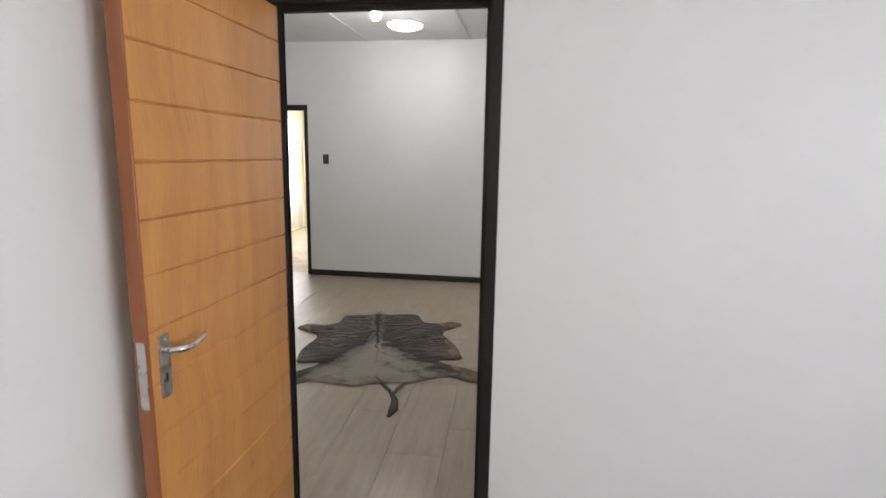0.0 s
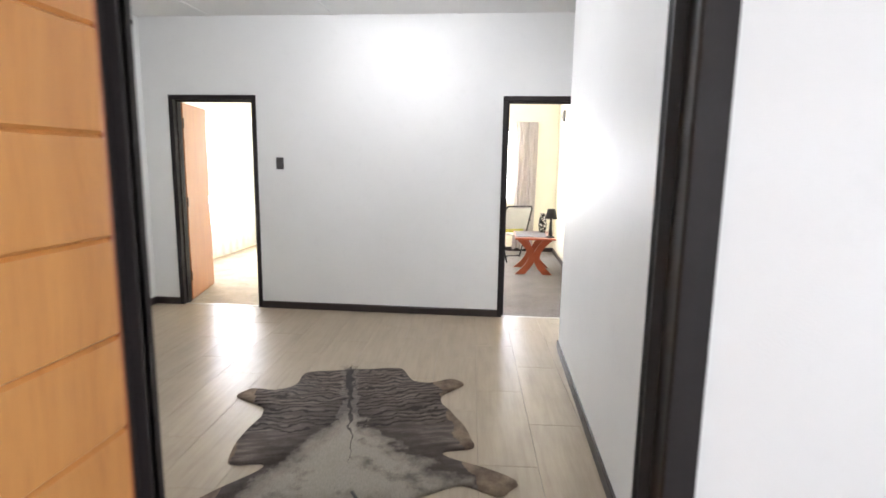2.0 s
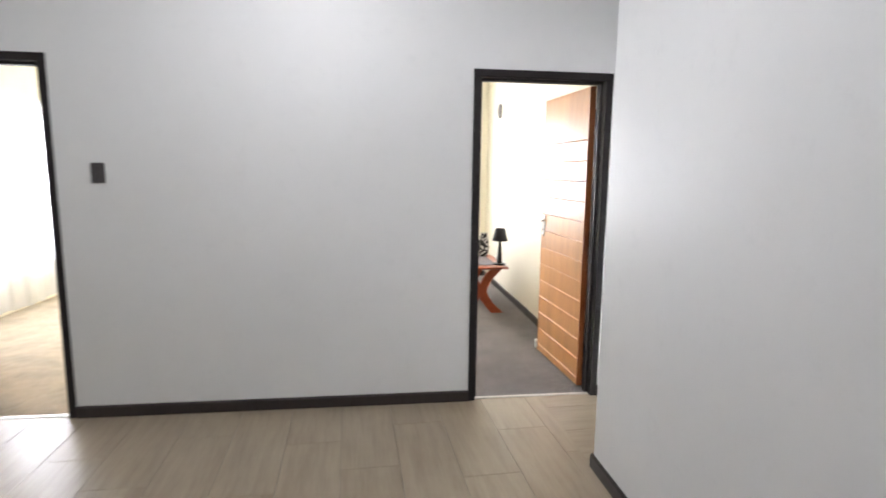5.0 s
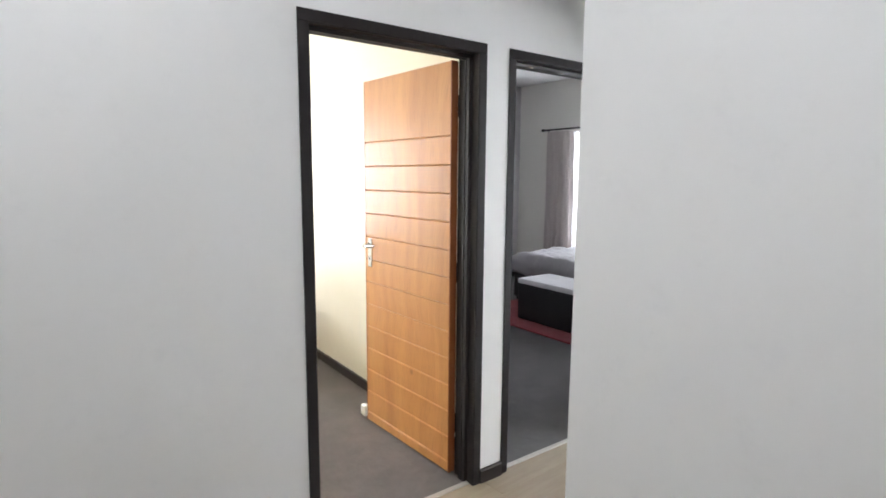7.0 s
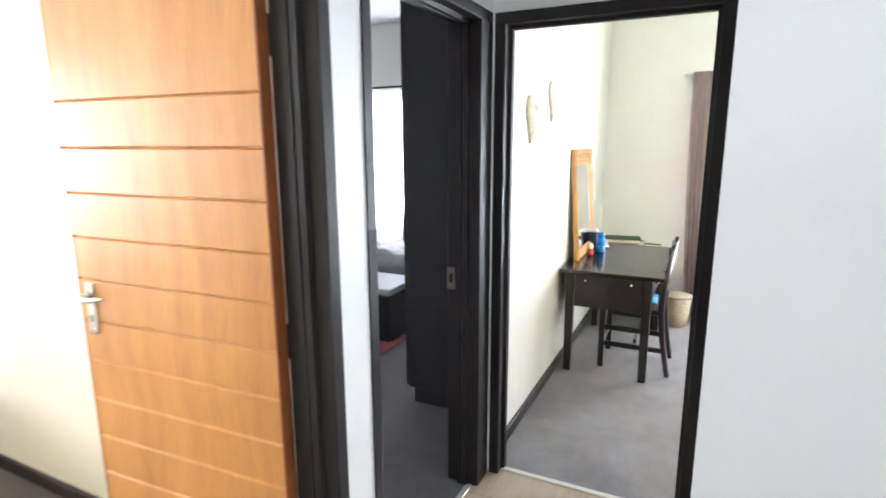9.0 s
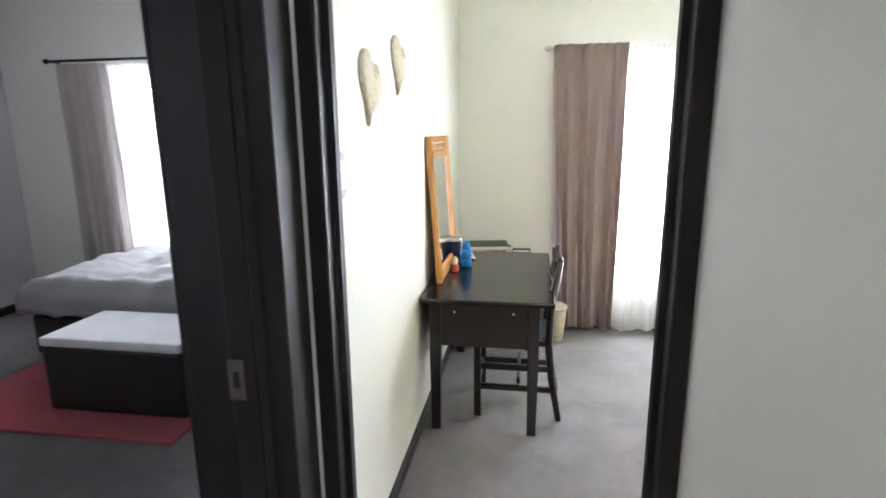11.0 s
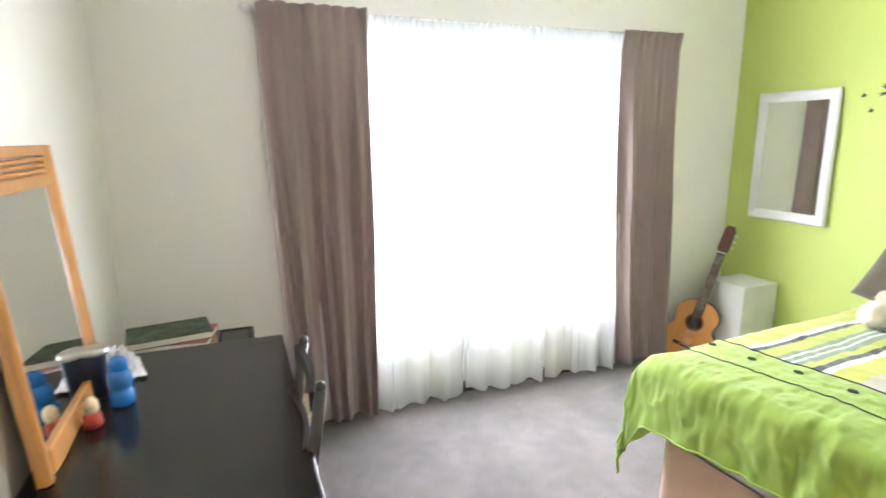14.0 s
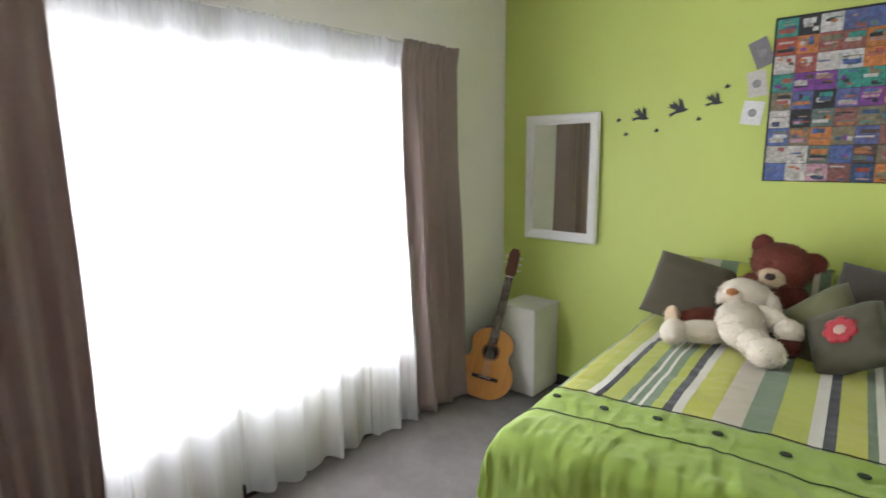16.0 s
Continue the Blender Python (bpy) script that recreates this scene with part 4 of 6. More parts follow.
def chair():
    top = thing("desk_chair", "dark espresso wooden chair pushed under the desk", "chair", pose(3.85, 5.993, 0))
    w, d = 0.40, 0.44
    part("seat", box((0, 0.03, 0.43), (w, d, 0.462), 0.012, None, 2), ESPRESSO, top)
    for x in (0.02, w - 0.02):
        pts = [(x, -0.035, 0), (x, 0.01, 0.25), (x, 0.03, 0.45), (x, 0.02, 0.65), (x, -0.02, 0.90)]
        part("back_post", tube(pts, [0.017, 0.02, 0.022, 0.019, 0.016], 8), ESPRESSO, top, "", True)
        fin = lathe([(0.014, 0), (0.017, 0.008), (0.012, 0.02), (0.003, 0.025)], 12, Matrix.Translation((x, -0.02, 0.897)))
        part("finial", fin, ESPRESSO, top, "", True)
        part("front_leg", box((x - 0.019, d - 0.05, 0), (x + 0.019, d - 0.012, 0.43), 0.004), ESPRESSO, top)
        for z in (0.16, 0.28):
            part("side_stretcher", box((x - 0.01, 0.0, z), (x + 0.01, d - 0.045, z + 0.035), 0.004), ESPRESSO, top)
    for z, h in ((0.84, 0.055), (0.70, 0.04), (0.58, 0.035)):
        part("back_slat", sheet(10, 2, lambda u, v, z=z, h=h: (0.02 + u * (w - 0.04), 0.0 - 0.02 * math.sin(math.pi * u) + (0.02 if z < 0.75 else -0.005), z + h * v), 0.016), ESPRESSO, top)
    part("cross_stretcher", box((0.02, d - 0.04, 0.16), (w - 0.02, d - 0.02, 0.2), 0.004), ESPRESSO, top)
    part("cross_stretcher", box((0.02, d * 0.4, 0.2), (w - 0.02, d * 0.4 + 0.02, 0.235), 0.004), ESPRESSO, top)


chair()


def seat_cloth():
    blue = cloth("bright_blue_cloth", (0.02, 0.27, 0.62))
    bm = sheet(14, 14, lambda u, v: (u * 0.2, v * 0.24, 0.02 + 0.03 * noise.noise(Vector((u * 4, v * 4, 1))) + 0.03 * math.sin(math.pi * u) * math.sin(math.pi * v)), 0.012)
    ob = part("folded_cloth", bm, blue, None, "bright blue folded cloth on the chair seat", True, pose(4.02, 6.063, 0.458))
    tagged(ob, category="cloth")


seat_cloth()


def framed_mirror(name, m, w, h, f, t, mat, label, slats=False):
    """A mirror that stands in x and z, facing -y, with a moulded frame of width f."""
    top = thing(name, label, "mirror", m)
    prof = [(0, 0), (0, -t * 0.7), (f * 0.18, -t), (f * 0.55, -t * 0.9), (f * 0.8, -t * 0.55), (f, -t * 0.5), (f, 0)]
    head = 0.11 if slats else f

    def side(length, fw, m2):
        bm = bmesh.new()
        k = fw / f
        a = [bm.verts.new((x * k, y, x * k if not slats else 0)) for x, y in prof]
        c = [bm.verts.new((x * k, y, length - (x * k if not slats else 0))) for x, y in prof]
        n = len(prof)
        for i in range(n):
            bm.faces.new((a[i], a[(i + 1) % n], c[(i + 1) % n], c[i]))
        bm.faces.new(a), bm.faces.new(c[::-1])
        bmesh.ops.transform(bm, matrix=m2, verts=bm.verts)
        bmesh.ops.recalc_face_normals(bm, faces=bm.faces[:])
        return bm

    flip = Matrix.Diagonal((-1, 1, 1, 1))
    turn = Matrix(((0, 0, 1, 0), (0, 1, 0, 0), (1, 0, 0, 0), (0, 0, 0, 1)))
    part("stile", side(h, f, Matrix.Translation((-w / 2, 0, 0))), mat, top)
    part("stile", side(h, f, Matrix.Translation((w / 2, 0, 0)) @ flip), mat, top)
    if slats:
        part("rail", box((-w / 2 + f, -t * 0.85, 0), (w / 2 - f, 0, f * 1.25), 0.004), mat, top)
        part("rail", box((-w / 2 + f, -t * 0.85, h - 0.03), (w / 2 - f, 0, h), 0.004), mat, top)
        part("rail", box((-w / 2 + f, -t * 0.85, h - 0.118), (w / 2 - f, 0, h - 0.082), 0.004), mat, top)
        for i in range(3):
            z = h - 0.08 + i * 0.0165
            part("slat", box((-w / 2 + f, -t * 0.7, z), (w / 2 - f, -t * 0.2, z + 0.013), 0.004), mat, top)
        z0, z1 = f * 1.25, h - 0.118
    else:
        part("rail", side(w, f, Matrix.Translation((-w / 2, 0, 0)) @ turn), mat, top)
        part("rail", side(w, f, Matrix.Translation((-w / 2, 0, h)) @ Matrix.Diagonal((1, 1, -1, 1)) @ turn), mat, top)
        z0, z1 = f, h - f
    mir, n, l, b = shader(name + "_silver")
    b.inputs["Base Color"].default_value, b.inputs["Metallic"].default_value, b.inputs["Roughness"].default_value = (0.86, 0.88, 0.87, 1), 1.0, 0.015
    part("mirror_glass", box((-w / 2 + f * 0.9, -t * 0.45, z0 - 0.004), (w / 2 - f * 0.9, -0.002, z1 + 0.004)), mir, top, "silvered mirror glass")
    return top


framed_mirror("dressing_mirror", pose(4.238, 6.634, 0.737, -4.0, 0, 0), 0.605, 0.795, 0.054, 0.032, OAK, "honey oak framed mirror leaning on the desk against the wall", True)
WHITEFRAME = plain("white_gloss_frame", (0.78, 0.78, 0.77), 0.3, 0, 0.05, 12, 0.04)
framed_mirror("wall_mirror", pose(4.93, 2.8795, 0.995, 0, 0, 178.5), 0.522, 0.802, 0.062, 0.026, WHITEFRAME, "white framed mirror hanging on the green wall")


def bottle():
    blue, n, l, b = shader("blue_bottle_plastic")
    b.inputs["Base Color"].default_value, b.inputs["Roughness"].default_value = (0.01, 0.16, 0.48, 1), 0.2
    top = thing("blue_bottle", "small bright blue plastic bottle on the desk", "bottle", pose(4.345, 6.52, 0.737))
    part("body", lathe([(0.03, 0), (0.035, 0.006), (0.035, 0.045), (0.031, 0.05), (0.031, 0.06), (0.035, 0.065), (0.034, 0.1), (0.022, 0.118)], 24), blue, top, "", True)
    part("cap", lathe([(0.024, 0.115), (0.026, 0.118), (0.026, 0.14), (0.02, 0.152), (0.012, 0.156)], 24), blue, top, "ribbed blue cap", True)
    navy = plain("navy_tin", (0.012, 0.02, 0.05), 0.35, 0.2, 0.1, 30, 0.02)
    top = thing("navy_tin", "dark navy tin with a silver lid", "tin", pose(4.44, 6.60, 0.737))
    part("body", lathe([(0.038, 0), (0.04, 0.004), (0.04, 0.14), (0.038, 0.145)], 24), navy, top, "", True)
    part("lid", lathe([(0.041, 0.143), (0.042, 0.146), (0.042, 0.16), (0.036, 0.165)], 24), STEEL, top, "", True)
    red = plain("red_and_cream_toy", (0.45, 0.06, 0.04), 0.6, 0, 0.3, 60, 0.2)
    cream = plain("cream_toy", (0.72, 0.6, 0.38), 0.6, 0, 0.2, 60, 0.2)
    top = thing("small_figurine", "small red and cream ornament on the desk", "ornament", pose(4.22, 6.575, 0.737, 0, 0, 30))
    part("base", lathe([(0.022, 0), (0.026, 0.01), (0.024, 0.035), (0.016, 0.045)], 16), red, top, "red base", True)
    part("top", lathe([(0.016, 0.043), (0.02, 0.055), (0.019, 0.075), (0.01, 0.088)], 16), cream, top, "cream top", True)


bottle()


def crumpled_bag():
    bag = plain("crinkled_clear_plastic", (0.72, 0.73, 0.74), 0.15, 0, 0.1, 40, 0.3, 90)
    bm = sheet(22, 22, lambda u, v: (u * 0.2 - 0.1 + 0.015 * noise.noise(Vector((u * 7, v * 7, 0))), v * 0.14 - 0.07, 0.008 + 0.1 * max(0, math.sin(math.pi * u) * math.sin(math.pi * v)) * (0.75 + 0.9 * noise.noise(Vector((u * 6, v * 6, 3))))), 0.0)
    ob = part("plastic_bag", bm, bag, None, "crumpled clear plastic packet at the back of the desk", False, pose(4.61, 6.57, 0.737, 0, 0, 15))
    tagged(ob, category="packet")


crumpled_bag()


def book_stand():
    top = thing("side_table", "low black metal side table beside the desk", "side table", pose(4.80, 6.11, 0))
    part("shelf", box((0, 0, 0.622), (0.42, 0.54, 0.647), 0.006), ESPRESSO, top)
    for x in (0.03, 0.39):
        for y in (0.03, 0.51):
            part("leg", lathe([(0.012, 0), (0.012, 0.622)], 10, Matrix.Translation((x, y, 0))), BLACKMETAL, top)
    part("handle", tube([(0.2, 0.02, 0.645), (0.2, 0.02, 0.712), (0.2, 0.14, 0.712), (0.2, 0.15, 0.645)], 0.007, 8), BLACKMETAL, top, "black bent-tube handle")
    tan, green = plain("kraft_card", (0.42, 0.29, 0.16), 0.8, 0, 0.15, 20, 0.2), plain("camouflage_green_cover", (0.05, 0.075, 0.04), 0.7, 0, 0.9, 26, 0.2)
    paper, pink = plain("paper_block", (0.78, 0.75, 0.68), 0.8, 0, 0.08, 90, 0.2), plain("dusty_red_cover", (0.35, 0.12, 0.09), 0.6, 0, 0.15, 20, 0.1)
    for i, (cx, cy, w, d, h, a, cover, lab) in enumerate([(4.98, 6.45, 0.30, 0.36, 0.05, 6, tan, "brown card box file on the side table"), (4.98, 6.43, 0.24, 0.30, 0.028, -8, pink, "dusty red book on the pile"), (4.97, 6.45, 0.22, 0.32, 0.03, 9, green, "green camouflage book on top of the pile")]):
        z = 0.6475 + (0, 0.0505, 0.079)[i]
        bk = thing("book", lab, "book", pose(cx, cy, z, 0, 0, a), "pile of books")
        part("cover", box((-w / 2, -d / 2, 0), (w / 2, d / 2, 0.003), 0.001), cover, bk)
        part("cover", box((-w / 2, -d / 2, h - 0.003), (w / 2, d / 2, h), 0.001), cover, bk)
        part("spine", box((w / 2 - 0.003, -d / 2, 0.003), (w / 2, d / 2, h - 0.003)), cover, bk)
        part("page_block", box((-w / 2 + 0.004, -d / 2 + 0.004, 0.003), (w / 2 - 0.003, d / 2 - 0.004, h - 0.003)), paper, bk, "pale page block")


book_stand()


def waste_bin():
    wick = plain("beige_wicker", (0.42, 0.35, 0.26), 0.8, 0, 0.25, 60, 0.6, 120)
    top = thing("waste_basket", "beige woven waste basket beside the curtain", "basket", pose(5.06, 5.96, 0))
    part("body", lathe([(0.085, 0.0), (0.09, 0.004), (0.115, 0.26), (0.109, 0.262), (0.085, 0.02), (0.0, 0.016)], 28), wick, top, "", True)
    part("rim", lathe([(0.109, 0.255), (0.118, 0.257), (0.12, 0.265), (0.116, 0.272), (0.108, 0.27)], 28), wick, top, "", True)


waste_bin()


# ---------------------------------------------------------------- woven hearts, birds, posters
def heart(x, z, size, tilt):
    wick = plain("woven_straw", (0.66, 0.595, 0.47), 0.85, 0, 0.2, 45, 0.9, 140)
    pts = []
    for i in range(48):
        a = 2 * math.pi * i / 48
        hx = 16 * math.sin(a) ** 3
        hz = 13 * math.cos(a) - 5 * math.cos(2 * a) - 2 * math.cos(3 * a) - math.cos(4 * a)
        pts.append(Vector((hx / 34 * size * 1.24, 0, hz / 29 * size * 1.12)))
    bm = bmesh.new()
    rings = []
    for k, (s, dep) in enumerate(((1.0, 0.0), (1.0, -0.009), (0.88, -0.015), (0.55, -0.019), (0.2, -0.021))):
        rings.append([bm.verts.new((p.x * s, dep + 0.004 * noise.noise(p * 60 + Vector((0, k, 0))), p.z * s)) for p in pts])
    for a, c in zip(rings, rings[1:]):
        for i in range(48):
            bm.faces.new((a[i], a[(i + 1) % 48], c[(i + 1) % 48], c[i]))
    bm.faces.new(rings[0][::-1]), bm.faces.new(rings[-1])
    bmesh.ops.recalc_face_normals(bm, faces=bm.faces[:])
    top = thing("woven_heart", "pale woven straw heart hanging on the white wall", "wall ornament", pose(x, 6.689, z, 0, tilt, 0), "pair of woven hearts")
    part("heart", bm, wick, top, "", True)
    for i in range(11):
        zz = (-0.36 + i * 0.065) * size
        half = size * 1.2 * (0.36 if zz > 0 else 0.36 * (1 + zz / (0.5 * size)))
        if half > 0.01:
            part("strand", tube([(-half, -0.011, zz), (-half * 0.4, -0.019, zz + 0.004), (half * 0.4, -0.019, zz - 0.004), (half, -0.011, zz)], 0.0026, 6), wick, top)


heart(2.962, 1.712, 0.215, 17)
heart(3.38, 1.83, 0.20, 16)

BIRD = plain("dark_bird_sticker", (0.025, 0.03, 0.035), 0.45, 0, 0.2, 30, 0.03)


def bird(x, z, s, a, label):
    """A flying bird cut from thin dark board, on the green wall (facing +y)."""
    top = thing("bird_decal", label, "wall decal", pose(x, 2.8705, z, 0, a, 180) @ Matrix.Diagonal((s, 1, s, 1)), "birds on the green wall")

    def plate(nm, pts):
        bm = prism(pts, 0, 0.003, pose(0, 0, 0, 90, 0, 0))
        part(nm, bm, BIRD, top)

    body = [(0.5 * math.cos(t) * (1 if math.cos(t) > 0 else 0.9), 0.14 * math.sin(t) + 0.05 * math.cos(t)) for t in [2 * math.pi * i / 22 for i in range(22)]]
    plate("body", body)
    plate("tail", [(-0.32, 0.05), (-0.98, -0.2), (-0.72, -0.2), (-0.82, -0.4), (-0.25, -0.12)])
    plate("wing", [(-0.22, 0.04), (-0.95, 0.4), (-0.72, 0.38), (-0.8, 0.62), (-0.52, 0.5), (-0.5, 0.76), (-0.22, 0.5), (0.12, 0.12)])
    plate("wing", [(-0.05, 0.1), (-0.12, 0.95), (0.04, 0.74), (0.1, 0.86), (0.2, 0.5), (0.32, 0.12)])
    plate("beak", [(0.45, 0.1), (0.62, 0.04), (0.45, 0.0)])


bird(4.427, 1.748, 0.068, 12, "dark flying bird decal above the white mirror")
bird(4.218, 1.776, 0.075, -4, "dark flying bird decal on green paint")
bird(4.042, 1.806, 0.06, 6, "dark flying bird decal beside the posters")


def little_bird(x, z):
    pts = [(-0.014, -0.004), (-0.004, -0.01), (0.01, -0.006), (0.016, 0.004), (0.006, 0.006), (0.0, 0.014), (-0.006, 0.006)]
    ob = part("small_bird_decal", prism(pts, 0, 0.003, pose(0, 0, 0, 90, 0, 0)), BIRD, None, "tiny dark bird decal on the green wall", False, pose(x, 2.8705, z, 0, 0, 180))
    tagged(ob, category="wall decal", group="tiny birds on the green wall")


for x, z in ((4.566, 1.743), (4.518, 1.66), (4.342, 1.676), (4.122, 1.728), (3.993, 1.885)):
    little_bird(x, z)


def poster_board():
    top = thing("poster_collage", "large collage of small colourful cards on black board", "poster", pose(0, 2.8705, 0))
    black = plain("black_card", (0.015, 0.015, 0.015), 0.6, 0, 0.2, 20, 0.05)
    part("board", box((2.93, 0, 1.408), (3.80, 0.004, 2.182), 0.001), black, top)
    rnd = random.Random(12)
    tones = [(0.03, 0.32, 0.26), (0.45, 0.07, 0.04), (0.6, 0.58, 0.54), (0.04, 0.036, 0.036), (0.5, 0.18, 0.04), (0.1, 0.13, 0.34), (0.30, 0.12, 0.10), (0.42, 0.26, 0.25), (0.13, 0.2, 0.18), (0.24, 0.2, 0.12), (0.10, 0.075, 0.06), (0.05, 0.11, 0.22), (0.5, 0.47, 0.42), (0.4, 0.1, 0.08), (0.03, 0.03, 0.035), (0.22, 0.05, 0.34), (0.62, 0.2, 0.04), (0.6, 0.6, 0.6), (0.55, 0.3, 0.38), (0.08, 0.14, 0.4)]
    mats = [plain("card_print", tuple(0.72 * v + 0.08 * sum(c) / 3 for v in c), 0.4, 0, 0.55, 55, 0.02) for c in tones]
    cw, ch = 0.0865, 0.0845
    for r in range(9):
        for c in range(10):
            m = mats[0] if (r, c) == (0, 0) else rnd.choice(mats)
            x1 = 3.79 - c * cw
            z1 = 2.172 - r * ch
            card = part("card", box((x1 - cw + 0.0012, 0.0045, z1 - ch + 0.0012), (x1, 0.0065, z1 - 0.001)), m, top)
            for k in range(rnd.randint(3, 6)):
                w, h = rnd.uniform(0.15, 0.8) * cw, rnd.uniform(0.05, 0.3) * ch
                cx, cz = x1 - cw / 2 + rnd.uniform(-1, 1) * (cw - w) / 2.4, z1 - ch / 2 + rnd.uniform(-1, 1) * (ch - h) / 2.4
                part("print", box((cx - w / 2, 0.0068, cz - h / 2), (cx + w / 2, 0.0074 + 0.0004 * k, cz + h / 2)), rnd.choice(mats), card)


poster_board()
for x, z, w, h, a, c, lab in ((3.848, 2.03, 0.085, 0.135, -22, (0.2, 0.19, 0.2), "grey printed flyer taped beside the poster"), (3.858, 1.885, 0.085, 0.125, -8, (0.55, 0.52, 0.48), "pale beige flyer taped beside the poster"), (3.868, 1.745, 0.095, 0.115, 8, (0.72, 0.72, 0.72), "white flyer with a round print")):
    fl = thing("flyer", lab, "flyer", pose(x, 2.8708, z, 0, a, 180), "flyers beside the poster")
    part("paper", sheet(6, 6, lambda u, v, w=w, h=h: ((u - 0.5) * w, -0.002 - 0.008 * (u * v), (v - 0.5) * h), 0.0008), plain("flyer_paper", c, 0.6, 0, 0.15, 60, 0.05), fl)
    part("print", lathe([(0.02, 0), (0.02, 0.0006)], 18, pose(0.0, -0.006, 0, 90, 0, 0)), plain("flyer_print", (0.25, 0.25, 0.26), 0.6, 0, 0.3, 80, 0), fl)


# ---------------------------------------------------------------- bed
BED = pose(3.48, 2.93, 0, 0, 0, 4)
HW, LEN, BTOP = 0.72, 1.66, 0.685
LIME = crumple(cloth("lime_green_cotton", (0.27, 0.40, 0.055), 700), 0.2, (13.0, 4.0, 4.0))
SKIRT_PINK = cloth("beige_pink_valance", (0.50, 0.33, 0.25), 500)


def stripe_mat():
    """Printed cotton with long stripes across the bed."""
    m, n, l, b = shader("striped_cotton")
    co = n.new("ShaderNodeTexCoord")
    sep = n.new("ShaderNodeSeparateXYZ")
    l.new(co.outputs["Object"], sep.inputs[0])
    mr = n.new("ShaderNodeMapRange")
    mr.inputs["From Min"].default_value, mr.inputs["From Max"].default_value = 0.93, -0.63
    l.new(sep.outputs["X"], mr.inputs["Value"])
    lime, sage, white, dark, stone, yel = (0.41, 0.46, 0.06), (0.17, 0.25, 0.15), (0.66, 0.65, 0.58), (0.045, 0.05, 0.06), (0.50, 0.46, 0.36), (0.48, 0.50, 0.07)
    seq = [(0.0, white), (0.045, stone), (0.075, sage), (0.115, yel), (0.155, lime), (0.185, white), (0.205, dark), (0.22, lime), (0.262, sage), (0.278, white), (0.288, sage), (0.302, white), (0.312, sage), (0.33, lime), (0.352, dark),
           (0.372, white), (0.392, yel), (0.45, stone), (0.505, sage), (0.555, lime), (0.615, white), (0.638, dark), (0.658, yel), (0.705, sage), (0.722, white), (0.738, sage), (0.755, white), (0.772, sage), (0.80, yel), (0.84, dark), (0.855, white), (0.88, lime)]
    r = n.new("ShaderNodeValToRGB")
    r.color_ramp.interpolation = "CONSTANT"
    e = r.color_ramp.elements
    while len(e) < len(seq):
        e.new(0.99)
    for el, (p, c) in zip(e, seq):
        el.position, el.color = p, (*c, 1)
    l.new(mr.outputs["Result"], r.inputs["Fac"])
    weave = noise_node(n, l, mapped(n, l), 700.0, 2.0)
    c = mix(n, l, 0.35, r.outputs["Color"], ramp(n, l, weave, [(0.3, (0.6, 0.6, 0.6)), (0.7, (1, 1, 1))]), "MULTIPLY")
    l.new(c, b.inputs["Base Color"])
    b.inputs["Roughness"].default_value = 0.85
    b.inputs["Sheen Weight"].default_value = 0.2
    bump(n, l, b, weave, 0.3, 0.002)
    return m


def bed():
    top = thing("bed", "double bed with beige-pink valance and lime headboard", "bed", BED)
    part("mattress", box((-0.68, 0.05, 0.34), (0.68, LEN - 0.02, 0.64), 0.05, None, 3), cloth("white_ticking", (0.7, 0.68, 0.64)), top, "", True)
    part("base", box((-0.665, 0.06, 0.06), (0.665, LEN - 0.035, 0.34), 0.01), cloth("base_fabric", (0.25, 0.22, 0.2)), top)
    for x in (-0.6, 0.6):
        for y in (0.12, LEN - 0.1):
            part("leg", lathe([(0.022, 0), (0.028, 0.06)], 12, Matrix.Translation((x, y, 0))), BLACKMETAL, top)
    part("headboard", box((-0.7, -0.02, 0.2), (0.7, 0.03, 0.98), 0.02, None, 3), cloth("lime_headboard_fabric", (0.33, 0.44, 0.08)), top, "lime green upholstered headboard")
    # valance round three sides, pleated at the corners
    path = [Vector((0.675, 0.06, 0)), Vector((0.675, LEN - 0.02, 0)), Vector((-0.675, LEN - 0.02, 0)), Vector((-0.675, 0.06, 0))]
    total = [(path[i + 1] - path[i]).length for i in range(3)]
    L = sum(total)

    def valance(u, v):
        s = u * L
        i = 0
        while i < 2 and s > total[i]:
            s -= total[i]
            i += 1
        d = (path[i + 1] - path[i]).normalized()
        out = Vector((d.y, -d.x, 0))
        p = path[i] + d * s
        k = 0.004 + 0.016 * v * (0.5 + 0.5 * math.sin(u * L * 9 + 2 * math.sin(u * L * 2.3)))
        if i == 1:
            k -= 0.022 * math.exp(-((s - total[1] * 0.5) / 0.012) ** 2) * v
        p = p + out * k
        return (p.x, p.y, 0.36 - 0.35 * v)

    part("valance", sheet(220, 8, valance), SKIRT_PINK, top, "beige-pink gathered valance", True)


bed()


